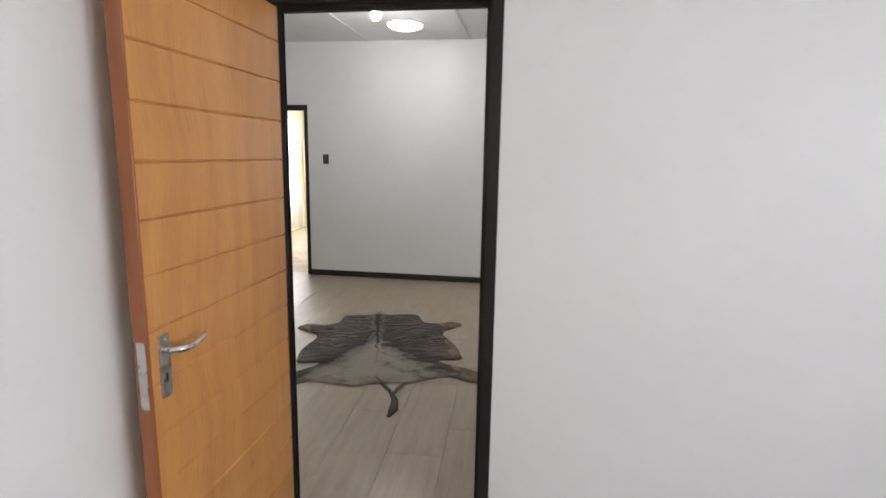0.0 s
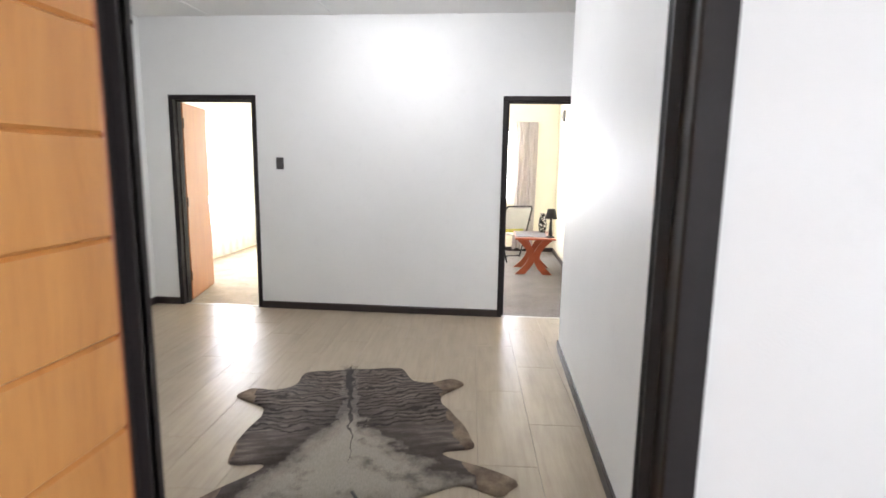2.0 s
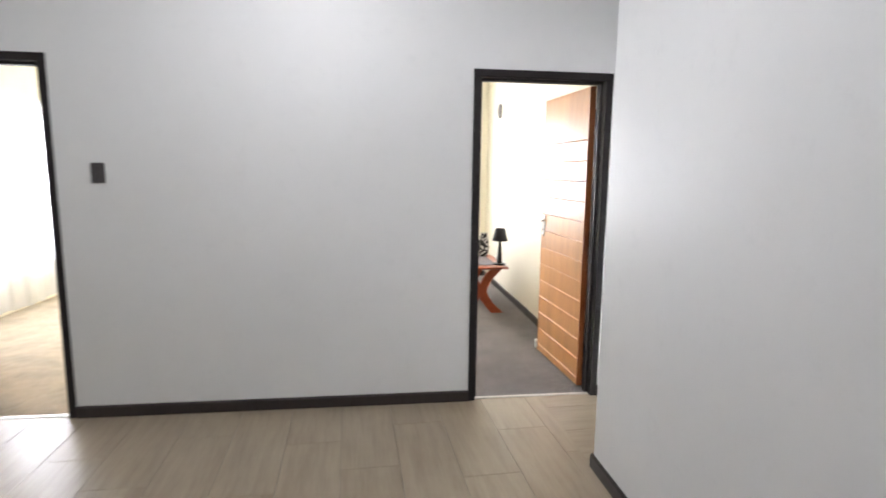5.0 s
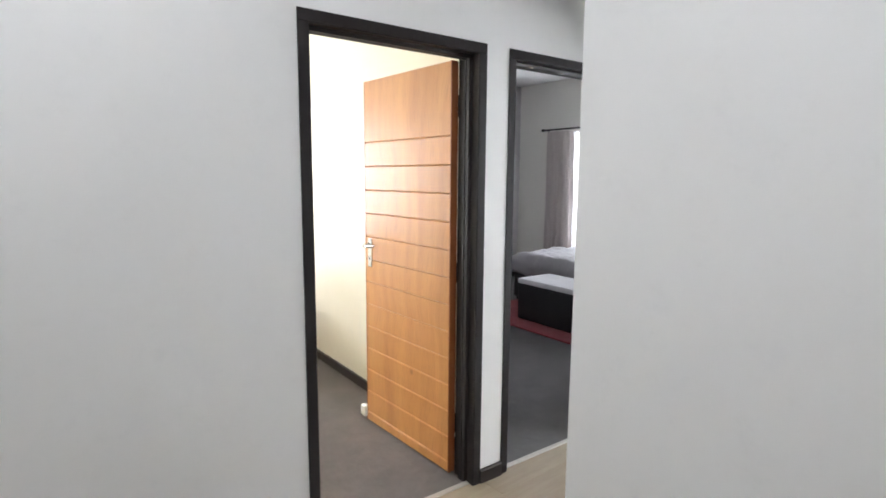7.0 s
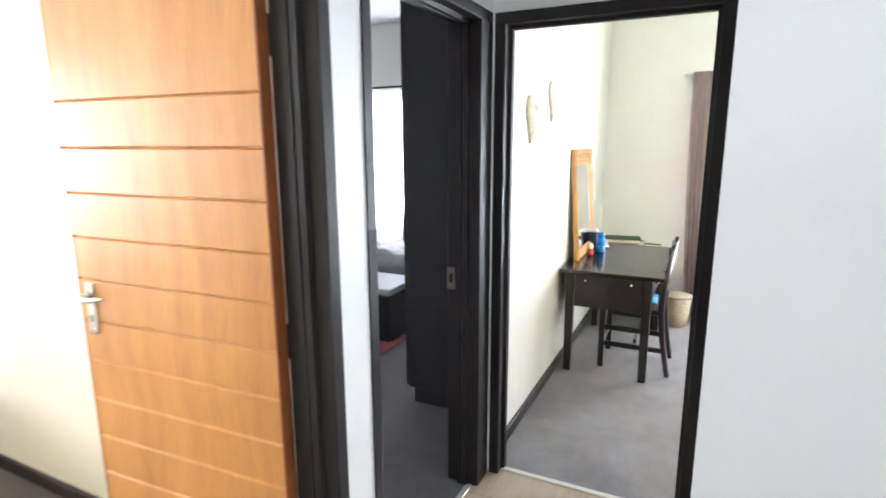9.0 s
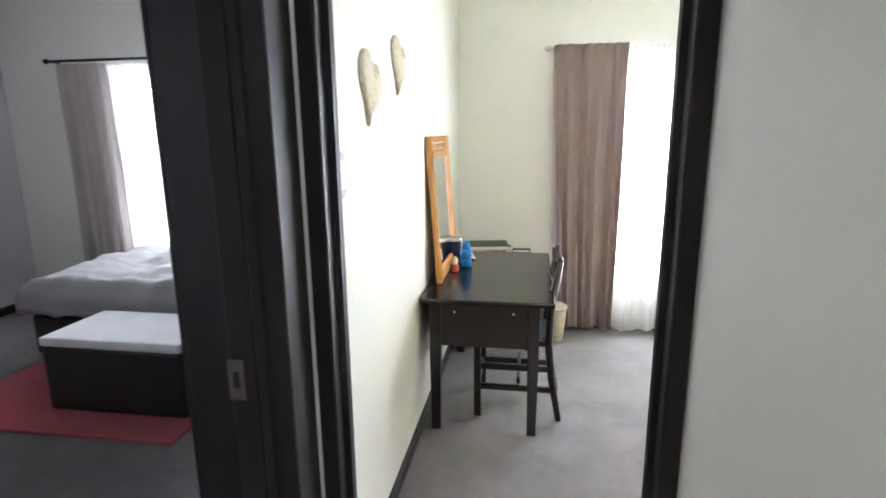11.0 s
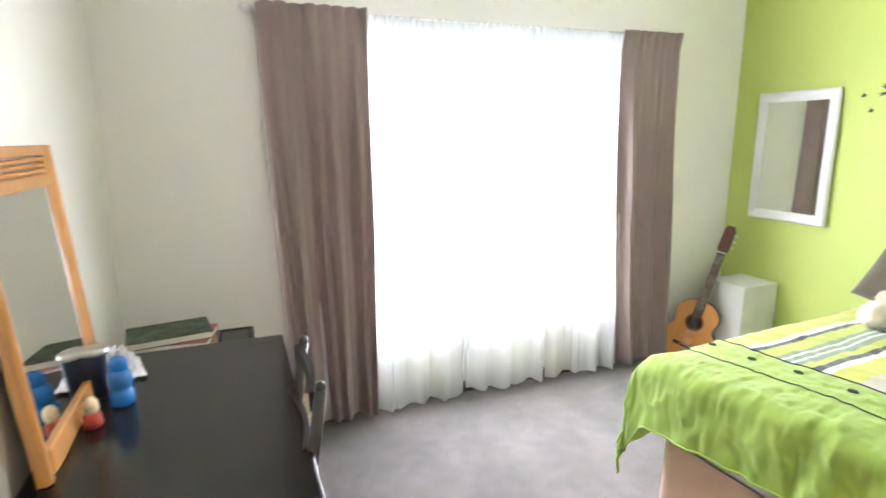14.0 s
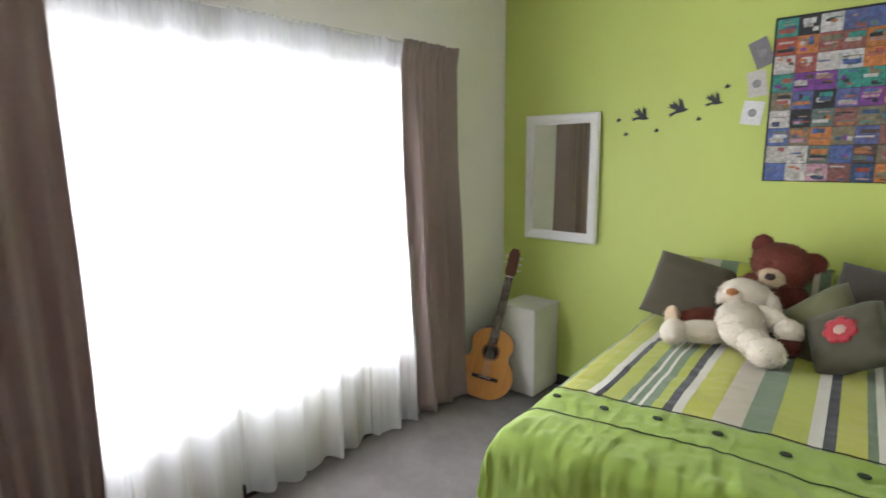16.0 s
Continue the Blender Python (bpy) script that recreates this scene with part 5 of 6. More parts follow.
def duvet():
    top = thing("duvet", "striped green duvet with a plain lime foot panel", "duvet", BED)
    side, foot = 0.45, 0.305
    S, V0, V1 = HW + side, 0.02, LEN + foot

    def drape(s, t):
        """Where the cloth's point (s across, t along) lies."""
        ds, dt = max(0.0, abs(s) - HW), max(0.0, t - LEN)
        sg = 1 if s > 0 else -1
        r = 0.07

        def bend(d, slant):
            if d < r * math.pi / 2:
                return r * math.sin(d / r), r * (1 - math.cos(d / r))
            return r + slant * (d - r * math.pi / 2), r + 0.97 * (d - r * math.pi / 2)

        ox, zx = bend(ds, 0.10)
        oy, zy = bend(dt, 0.16)
        corner = min(1.0, ds / side) * min(1.0, dt / foot)
        drop = (math.hypot(zx, zy) if (ds and dt) else zx + zy) + 0.06 * corner
        if dt > 0 and abs(s) > HW - 0.04:
            q = min(1.0, (abs(s) - HW + 0.04) / 0.13)
            drop += 0.16 * q * q * (3 - 2 * q) * (dt / foot) * (1 - ds / side)
        k = 1.0 - 0.1 * corner
        x = sg * (min(abs(s), HW) + ox * k)
        y = min(t, LEN) + oy * k
        z = BTOP + 0.03 * math.cos(min(abs(s), HW) / HW * math.pi / 2) - drop
        p = Vector((s * 3.2, t * 3.2, 0))
        flat = max(0.0, 1 - drop / 0.12)
        z += flat * (0.010 * noise.noise(p) + 0.006 * noise.noise(p * 3.1) + 0.004 * noise.noise(p * 8))
        hang = min(1.0, drop / 0.15)
        w = 0.008 * math.sin(s * 27 + 2.5 * math.sin(s * 6)) * hang if dt > ds else 0.013 * math.sin(t * 23 + 2 * math.sin(t * 7)) * hang
        if dt > ds:
            y += w + 0.01 * noise.noise(Vector((s * 9, t * 9, 4))) * hang
        elif ds > 0:
            x += sg * w
        if dt > 0 or t > LEN - 0.36:
            q = Vector((s * 14 + 3 * t, t * 5, 7))
            crease = 1 - abs(noise.noise(q))
            z += (0.005 * crease ** 4 + 0.003 * noise.noise(q * 2.3) + 0.002 * noise.noise(q * 5)) * (1 - hang * 0.5)
            gather = 1 - abs(noise.noise(Vector((s * 30 + 2.5 * t, t * 3.0, 21))))
            past = min(1.0, max(0.0, (t - LEN + 0.16) / 0.06))
            z += 0.006 * gather ** 5 * past * (1 - hang)
            y += 0.010 * gather ** 5 * past * min(1.0, hang * 2) * max(0.25, 1 - dt / foot)
            y += (0.011 * (1 - abs(noise.noise(Vector((s * 11 + 5 * t, t * 6, 11))))) ** 4 + 0.005 * noise.noise(Vector((s * 30 + 9 * t, t * 13, 5)))) * hang
            y += 0.008 * noise.noise(Vector((s * 17, t * 4, 2))) * min(1, dt / 0.05)
        # the foot hem rides up towards the middle of the bed
        if dt > 0:
            z += 0.03 * (dt / foot) * max(0.0, 1 - abs(s) / HW) ** 0.6
        return (x, y, z)

    split = LEN - 0.37
    a = sheet(120, 100, lambda u, v: drape(-S + 2 * S * u, V0 + (split - V0) * v))
    b = sheet(240, 110, lambda u, v: drape(-S + 2 * S * u, split + (V1 - split) * v))
    for ob in (part("striped_panel", a, crumple(stripe_mat(), 0.2, (8.0, 6.0, 6.0)), top, "cotton in lime, sage, white and charcoal stripes", True), part("foot_panel", b, LIME, top, "plain lime green cotton panel", True)):
        thick = ob.modifiers.new("thickness", "SOLIDIFY")
        thick.thickness, thick.offset = 0.007, -1.0
    STITCH = plain("dark_green_piping", (0.03, 0.05, 0.025), 0.8, 0, 0.2, 40, 0.1)
    for t in (split, split + 0.20):
        pts = [Vector(drape(-S + 2 * S * i / 90, t)) + Vector((0, 0, 0.004)) for i in range(91)]
        part("piping", tube(pts, 0.0022, 6), STITCH, top, "thin dark green piping", True)
    for k in range(-4, 5):
        p = Vector(drape(k * 0.175 - 0.02 + 0.03, split + 0.09))
        part("button", lathe([(0.007, 0), (0.014, 0.002), (0.013, 0.006), (0.007, 0.005), (0.003, 0.003)], 16, Matrix.Translation(p + Vector((0, 0, 0.002))) @ Matrix.Diagonal((1.15, 0.9, 1, 1))), STITCH, top, "dark green covered button", True)
    hem = [Vector(drape(-S + 2 * S * i / 120, V1)) for i in range(121)]
    part("hem_piping", tube(hem, 0.005, 6), LIME, top, "", True)


duvet()


def pillow(name, m, w, h, d, mat, label, flower=False, piping=None):
    top = thing(name, label, "pillow" if not flower else "cushion", m)

    def bulge(sgn):
        def f(u, v):
            a, c = 2 * u - 1, 2 * v - 1
            k = (max(0.0, 1 - a ** 4) * max(0.0, 1 - c ** 4)) ** 0.55
            pull = 1 - 0.06 * (1 - abs(a * c)) * (abs(a) ** 3 + abs(c) ** 3) / 2
            n_ = 0.008 * noise.noise(Vector((a * 3 + w, c * 3, sgn))) * k
            return (a * w / 2 * pull, sgn * (d / 2 * k) + n_, c * h / 2 * pull)
        return f

    bm = sheet(26, 26, bulge(1))
    back = sheet(26, 26, bulge(-1))
    tmp = bpy.data.meshes.new("tmp")
    back.to_mesh(tmp)
    back.free()
    bm.from_mesh(tmp)
    bpy.data.meshes.remove(tmp)
    bmesh.ops.remove_doubles(bm, verts=bm.verts, dist=0.002)
    bmesh.ops.recalc_face_normals(bm, faces=bm.faces[:])
    part("cover", bm, mat, top, "", True)
    if flower:
        red, pale = cloth("red_felt", (0.36, 0.022, 0.03), 400), cloth("pale_felt", (0.48, 0.33, 0.27), 400)
        for i in range(17):
            a, r = (2 * math.pi * i / 10, 0.062) if i < 10 else (2 * math.pi * i / 7, 0.036)
            pet = lathe([(0.002, 0), (0.024, 0.002), (0.027, 0.007), (0.015, 0.011), (0.002, 0.008)], 14, Matrix.Translation((r * math.cos(a), d / 2 - 0.016 + 0.012 * (i > 9), r * math.sin(a))) @ pose(0, 0, 0, -90, 0, 0))
            part("petal", pet, red, top, "red felt petal", True)
        part("flower_centre", lathe([(0.03, 0), (0.032, 0.008), (0.015, 0.016), (0.002, 0.017)], 16, Matrix.Translation((0, d / 2 - 0.006, 0)) @ pose(0, 0, 0, -90, 0, 0)), pale, top, "pale felt centre", True)
    return top


OLIVE = cloth("dark_olive_cotton", (0.08, 0.066, 0.04), 600)
BROWN = cloth("dark_brown_cotton", (0.06, 0.05, 0.042), 600)
MOSS = cloth("moss_green_cotton", (0.105, 0.105, 0.04), 600)
MOSS_DARK = cloth("dark_moss_cotton", (0.075, 0.07, 0.04), 600)
pillow("pillow", BED @ pose(0.54, 0.22, 0.86, 38, -14, 8), 0.40, 0.36, 0.15, OLIVE, "dark olive square pillow tilted on its corner")
pillow("pillow", BED @ pose(0.30, 0.10, 0.82, 14, 0, 0), 0.66, 0.40, 0.14, stripe_mat(), "striped green pillow against the headboard")
pillow("pillow", BED @ pose(-0.42, 0.11, 0.82, 16, 0, 0), 0.62, 0.40, 0.14, stripe_mat(), "striped green pillow against the headboard")
pillow("pillow", BED @ pose(-0.24, 0.25, 0.86, 24, -8, -6), 0.44, 0.40, 0.15, BROWN, "dark brown square pillow leaning back")
pillow("cushion", BED @ pose(-0.01, 0.42, 0.82, 42, 40, -12), 0.33, 0.33, 0.14, MOSS, "moss green square cushion leaning on the pillows")
pillow("cushion", BED @ pose(-0.105, 0.545, 0.838, 48, 30, -8), 0.28, 0.28, 0.13, MOSS_DARK, "dark moss green cushion with a red felt flower", True)


def plush(name, m, blobs, mats, label, seed, hair=0.012, count=5200):
    """A soft toy: one mesh of rounded, furry shapes. blobs: centre, radii, turn, material."""
    rnd = random.Random(seed)
    bm = bmesh.new()
    hairs = []
    for (c, r, turn, mi) in blobs:
        sub = bmesh.new()
        bmesh.ops.create_icosphere(sub, subdivisions=4, radius=1)
        rot = Euler([radians(a) for a in turn]).to_matrix()
        inv = [1 / k for k in r]
        pts = []
        for v in sub.verts:
            nrm = (rot @ Vector([v.co[k] * inv[k] for k in range(3)])).normalized()
            p = rot @ Vector([v.co[k] * r[k] for k in range(3)]) + Vector(c)
            p += nrm * (0.006 * noise.noise(p * 14) + 0.004 * noise.noise(p * 45))
            pts.append((p, nrm))
        area = (r[0] * r[1] + r[1] * r[2] + r[0] * r[2])
        hairs += [(p, nrm, mi) for p, nrm in rnd.choices(pts, k=int(area * count * 9))]
        for v, (p, _) in zip(sub.verts, pts):
            v.co = p
        for f in sub.faces:
            f.material_index, f.smooth = mi, True
        tmp = bpy.data.meshes.new("tmp")
        sub.to_mesh(tmp)
        sub.free()
        bm.from_mesh(tmp)
        bpy.data.meshes.remove(tmp)
    for p, nrm, mi in hairs:
        side = nrm.orthogonal().normalized()
        side = (Matrix.Rotation(rnd.uniform(0, 6.3), 3, nrm) @ side)
        o = p + side * rnd.uniform(-0.01, 0.01)
        tip = o + nrm * hair * rnd.uniform(0.5, 1.2) + Vector((rnd.gauss(0, 0.006), rnd.gauss(0, 0.006), -0.003))
        a, c, e = bm.verts.new(o - side * 0.0022), bm.verts.new(o + side * 0.0022), bm.verts.new(tip)
        f = bm.faces.new((a, c, e))
        f.material_index = mi
    ob = part(name, bm, mats, None, label, False, m)
    for p in ob.data.polygons:
        p.use_smooth = True
    return tagged(ob, category="soft toy")


FUR_BROWN = cloth("chestnut_plush", (0.135, 0.026, 0.012), 300, 0.08, 0.2)
FUR_CREAM = cloth("cream_plush", (0.58, 0.45, 0.31), 300, 0.1, 0.1)
FUR_WHITE = cloth("ivory_plush", (0.68, 0.62, 0.52), 300, 0.1, 0.08)
NOSE = cloth("tan_nose", (0.42, 0.17, 0.06), 300)
DARK_NOSE = cloth("dark_nose", (0.03, 0.015, 0.012), 300)
plush("teddy_bear", BED, [
    ((0.24, 0.20, 0.84), (0.15, 0.12, 0.155), (12, 0, 0), 0), ((0.165, 0.20, 1.035), (0.128, 0.105, 0.105), (0, -14, 0), 0),
    ((0.25, 0.19, 1.122), (0.046, 0.026, 0.046), (0, 0, 0), 0), ((0.045, 0.20, 1.06), (0.048, 0.026, 0.048), (0, 0, 0), 0),
    ((0.195, 0.292, 0.995), (0.054, 0.045, 0.045), (0, 0, 0), 1), ((0.197, 0.335, 1.004), (0.022, 0.012, 0.016), (0, 0, 0), 2),
    ((0.41, 0.19, 0.845), (0.12, 0.062, 0.075), (0, 12, -8), 0), ((0.45, 0.37, 0.765), (0.13, 0.062, 0.062), (0, 0, 34), 0),
    ((0.568, 0.437, 0.772), (0.034, 0.05, 0.062), (0, 0, 34), 1), ((0.10, 0.44, 0.765), (0.062, 0.15, 0.06), (0, 0, 6), 0),
    ((0.09, 0.22, 0.86), (0.06, 0.06, 0.11), (0, 24, 0), 0)],
    [FUR_BROWN, FUR_CREAM, DARK_NOSE], "large chestnut brown teddy bear sitting against the pillows", 3, 0.008)
plush("plush_dog", BED, [
    ((0.272, 0.475, 0.815), (0.105, 0.165, 0.085), (-14, 0, 8), 0), ((0.285, 0.345, 0.915), (0.105, 0.085, 0.072), (0, 0, 0), 0),
    ((0.315, 0.395, 0.918), (0.056, 0.045, 0.042), (0, 0, 0), 0), ((0.325, 0.432, 0.938), (0.026, 0.014, 0.013), (0, 0, 0), 1),
    ((0.178, 0.35, 0.885), (0.034, 0.045, 0.058), (0, 24, 0), 0), ((0.375, 0.32, 0.895), (0.03, 0.04, 0.05), (0, -24, 0), 0),
    ((0.405, 0.56, 0.772), (0.13, 0.056, 0.052), (0, 0, 28), 0), ((0.512, 0.622, 0.768), (0.056, 0.062, 0.056), (0, 0, 0), 0),
    ((0.165, 0.455, 0.845), (0.105, 0.044, 0.045), (0, -12, -38), 0), ((0.095, 0.515, 0.82), (0.054, 0.05, 0.05), (0, 0, 0), 0),
    ((0.205, 0.615, 0.778), (0.062, 0.115, 0.055), (0, 0, 28), 0), ((0.15, 0.695, 0.772), (0.072, 0.056, 0.06), (0, 0, 0), 0)],
    [FUR_WHITE, NOSE], "ivory plush dog lying across the teddy bear", 9, 0.008)


def floor_mat():
    top = thing("striped_mat", "small woven lime and white striped mat on the carpet", "rug", pose(3.1, 4.70, 0, 0, 0, 1))
    lime, white = cloth("lime_rag", (0.42, 0.44, 0.14), 300, 0.2, 0.2), cloth("white_rag", (0.74, 0.73, 0.60), 300, 0.2, 0.1)
    for i in range(64):
        x = i * 0.01625
        bm = box((x, 0, 0.002), (x + 0.0158, 0.50, 0.010 + 0.003 * (i % 2)), 0.004)
        part("strip", bm, lime if i % 3 == 0 else white, top)


floor_mat()


def bedside_box():
    top = thing("bedside_box", "small white cloth-covered bedside cabinet in the corner", "cabinet", pose(4.925, 2.888, 0))
    w, d, h = 0.26, 0.285, 0.585
    white = cloth("white_cotton_cover", (0.66, 0.66, 0.60), 500)
    part("carcass", box((0.01, 0.01, 0), (w - 0.01, d - 0.01, h - 0.012), 0.004), WHITEPLASTIC, top)

    def skirt(u, v):
        s = (u * 4) % 4
        i, k = int(s) % 4, s - int(s)
        corner = [(0, 0), (w, 0), (w, d), (0, d)]
        a, c = corner[i], corner[(i + 1) % 4]
        x, y = a[0] + (c[0] - a[0]) * k, a[1] + (c[1] - a[1]) * k
        out = Vector((x - w / 2, y - d / 2)).normalized() * (0.004 + 0.006 * v * (0.5 + 0.5 * math.sin(u * 44)))
        return (x + out.x, y + out.y, h - (h - 0.02) * v)

    part("cover", sheet(120, 10, skirt), white, top, "white cotton cover hanging to the floor", True)
    part("cloth_top", box((-0.006, -0.006, h - 0.012), (w + 0.006, d + 0.006, h + 0.003), 0.004, None, 2), white, top)


bedside_box()


def guitar():
    spruce, dark, rosew = timber("orange_spruce", (0.62, 0.29, 0.085), (0.5, 0.2, 0.05), 0.25, (60.0, 60.0, 2.0), 0.4), plain("rosewood", (0.035, 0.018, 0.012), 0.4, 0, 0.3, 40, 0.1), timber("brown_sides", (0.16, 0.055, 0.025), (0.1, 0.03, 0.015), 0.3)
    base, head = Vector((5.17, 3.42, 0.0)), Vector((5.095, 3.13, 0.95))
    up = (head - base).normalized()
    front = Vector((-0.50, 0.86, 0.0))
    front = (front - up * front.dot(up)).normalized()
    right = front.cross(up) * -1
    m = Matrix(((right.x, -front.x, up.x, base.x), (right.y, -front.y, up.y, base.y), (right.z, -front.z, up.z, base.z + 0.014), (0, 0, 0, 1)))
    top = thing("guitar", "orange acoustic guitar leaning in the corner", "guitar", m)

    def half_width(z):
        t = z / 0.46
        if t <= 0 or t >= 1:
            return 0.0
        a = 0.178 * math.sqrt(max(0, 1 - ((t - 0.33) / 0.345) ** 2)) if t < 0.675 else 0
        b = 0.136 * math.sqrt(max(0, 1 - ((t - 0.775) / 0.228) ** 2)) if t > 0.547 else 0
        waist = 0.122 if 0.45 < t < 0.75 else 0
        return max(a, b, waist * (1 - abs(t - 0.6) * 0.3))

    zs = [0.46 * (1 - math.cos(math.pi * i / 40)) / 2 for i in range(41)]
    ring = [(half_width(z), z) for z in zs] + [(-half_width(z), z) for z in zs[::-1]][1:-1]

    def slab(y0, y1, k=1.0):
        bm = bmesh.new()
        pts = [(x * k, 0.23 + (z - 0.23) * k) for x, z in ring]
        lo, hi = [bm.verts.new((x, y0, z)) for x, z in pts], [bm.verts.new((x, y1, z)) for x, z in pts]
        n = len(pts)
        bm.faces.new(lo), bm.faces.new(hi[::-1])
        for i in range(n):
            bm.faces.new((lo[i], lo[(i + 1) % n], hi[(i + 1) % n], hi[i]))
        bmesh.ops.remove_doubles(bm, verts=bm.verts, dist=1e-5)
        bmesh.ops.recalc_face_normals(bm, faces=bm.faces[:])
        return bm

    part("sides", slab(0.003, 0.095), rosew, top, "dark brown sides")
    body = part("soundboard", slab(-0.002, 0.003, 0.992), spruce, top, "orange spruce soundboard")
    part("binding", slab(0.0005, 0.005, 1.006), dark, top, "dark edge binding")
    part("sound_hole", lathe([(0.046, 0), (0.046, 0.0015), (0.044, 0.002)], 28, Matrix.Translation((0, -0.002, 0.305)) @ pose(0, 0, 0, 90, 0, 0)), plain("black_hollow", (0.008, 0.006, 0.005), 0.9, 0, 0.1, 10, 0), body)
    ringm = bmesh.new()
    for r0, r1 in ((0.048, 0.058),):
        a = [ringm.verts.new((r0 * math.cos(2 * math.pi * i / 32), -0.0028, 0.305 + r0 * math.sin(2 * math.pi * i / 32))) for i in range(32)]
        c = [ringm.verts.new((r1 * math.cos(2 * math.pi * i / 32), -0.0028, 0.305 + r1 * math.sin(2 * math.pi * i / 32))) for i in range(32)]
        for i in range(32):
            ringm.faces.new((a[i], a[(i + 1) % 32], c[(i + 1) % 32], c[i]))
    part("rosette", ringm, rosew, body, "dark rosette ring")
    part("bridge", box((-0.085, -0.012, 0.125), (0.085, -0.002, 0.148), 0.004), dark, top, "dark bridge")
    part("saddle", box((-0.04, -0.015, 0.139), (0.04, -0.011, 0.142), 0.001), WHITEPLASTIC, top)
    part("fretboard", prism([(-0.029, 0.36), (0.029, 0.36), (0.025, 0.80), (-0.025, 0.80)], 0.003, 0.012, Matrix(((1, 0, 0, 0), (0, 0, -1, 0), (0, 1, 0, 0), (0, 0, 0, 1)))), dark, top, "dark fretboard")
    part("neck", tube([(0, 0.012, 0.44), (0, 0.010, 0.62), (0, 0.008, 0.80)], [0.026, 0.023, 0.022], 12), rosew, top, "", True)
    for i in range(16):
        z = 0.80 - 0.42 * (1 - 2 ** (-(i + 1) / 12)) * 1.55
        part("fret", box((-0.025, -0.0132, z), (0.025, -0.0118, z + 0.0015)), STEEL, top)
    part("nut", box((-0.025, -0.016, 0.80), (0.025, -0.004, 0.807), 0.001), WHITEPLASTIC, top, "white nut")
    headb = prism([(-0.025, 0.80), (0.025, 0.80), (0.036, 0.83), (0.034, 0.955), (0.02, 0.985), (-0.02, 0.985), (-0.034, 0.955), (-0.036, 0.83)], -0.012, 0.006, Matrix(((1, 0, 0, 0), (0, 0, -1, 0), (0, 1, 0, 0), (0, 0, 0, 1))))
    hd = part("headstock", headb, rosew, top, "dark slotted headstock")
    for s in (-1, 1):
        for z in (0.85, 0.89, 0.93):
            part("tuning_peg", tube([(s * 0.03, 0.002, z), (s * 0.05, 0.002, z), (s * 0.056, 0.002, z)], [0.004, 0.004, 0.008], 8), WHITEPLASTIC, hd)
    for i in range(6):
        x = (i - 2.5) * 0.0078
        part("string", tube([(x * 1.2, -0.0165, 0.141), (x, -0.0165, 0.805)], 0.0007, 5), STEEL, top)


guitar()


# ---------------------------------------------------------------- study behind the second door
def study_table():
    top = thing("side_table", "red mahogany table with crossed curved legs on the carpet", "table", pose(0.84, 9.12, 0))
    h = 0.52
    part("tabletop", box((-0.27, -0.42, h - 0.025), (0.27, 0.42, h), 0.01, None, 2), MAHOGANY, top)
    for y in (-0.26, 0.26):
        for s in (-1, 1):
            def edge(k):
                pts = []
                for i in range(17):
                    t = i / 16
                    z = t * (h - 0.03)
                    x = s * (0.19 - 0.30 * math.sin(math.pi * t) * 0.52) + k * (0.042 + 0.022 * abs(2 * t - 1))
                    pts.append((x, z))
                return pts
            out = edge(-1) + edge(1)[::-1]
            part("leg", prism(out, y - 0.016, y + 0.016, Matrix(((1, 0, 0, 0), (0, 0, 1, 0), (0, 1, 0, 0), (0, 0, 0, 1)))), MAHOGANY, top, "curved mahogany leg")
    part("stretcher", box((-0.03, -0.25, 0.22), (0.03, 0.25, 0.245), 0.005), MAHOGANY, top)
    mat = thing("table_runner", "dark purple-grey cloth lying on the table", "cloth", pose(0.80, 9.16, h))
    part("cloth", sheet(20, 24, lambda u, v: ((u - 0.5) * 0.42, (v - 0.5) * 0.66, 0.004 + 0.002 * noise.noise(Vector((u * 6, v * 6, 0)))), 0.004), cloth("purple_grey_cloth", (0.09, 0.075, 0.085)), mat)
    lp = thing("table_lamp", "black table lamp with a black shade", "lamp", pose(1.045, 8.86, h))
    part("foot", lathe([(0.062, 0), (0.062, 0.012), (0.055, 0.018)], 24), BLACKMETAL, lp)
    part("stem", lathe([(0.036, 0.018), (0.03, 0.08), (0.017, 0.24), (0.012, 0.27)], 4, pose(0, 0, 0, 0, 0, 45)), BLACKMETAL, lp, "tapered square stem")
    part("shade", lathe([(0.082, 0.255), (0.083, 0.256), (0.05, 0.385), (0.049, 0.385), (0.081, 0.26)], 28), cloth("black_shade", (0.02, 0.018, 0.02)), lp, "black fabric shade", True)
    vs = thing("vase", "black and white patterned vase on the table", "vase", pose(0.985, 9.40, h))
    vm, n, l, b = shader("black_white_glaze")
    vo = n.new("ShaderNodeTexVoronoi")
    vo.inputs["Scale"].default_value = 38.0
    l.new(mapped(n, l), vo.inputs["Vector"])
    l.new(ramp(n, l, vo.outputs["Distance"], [(0.35, (0.7, 0.68, 0.64)), (0.42, (0.02, 0.02, 0.02))]), b.inputs["Base Color"])
    b.inputs["Roughness"].default_value = 0.25
    part("body", lathe([(0.04, 0), (0.055, 0.04), (0.062, 0.12), (0.05, 0.21), (0.033, 0.26), (0.038, 0.275), (0.03, 0.275), (0.025, 0.25)], 24), vm, vs, "", True)


study_table()


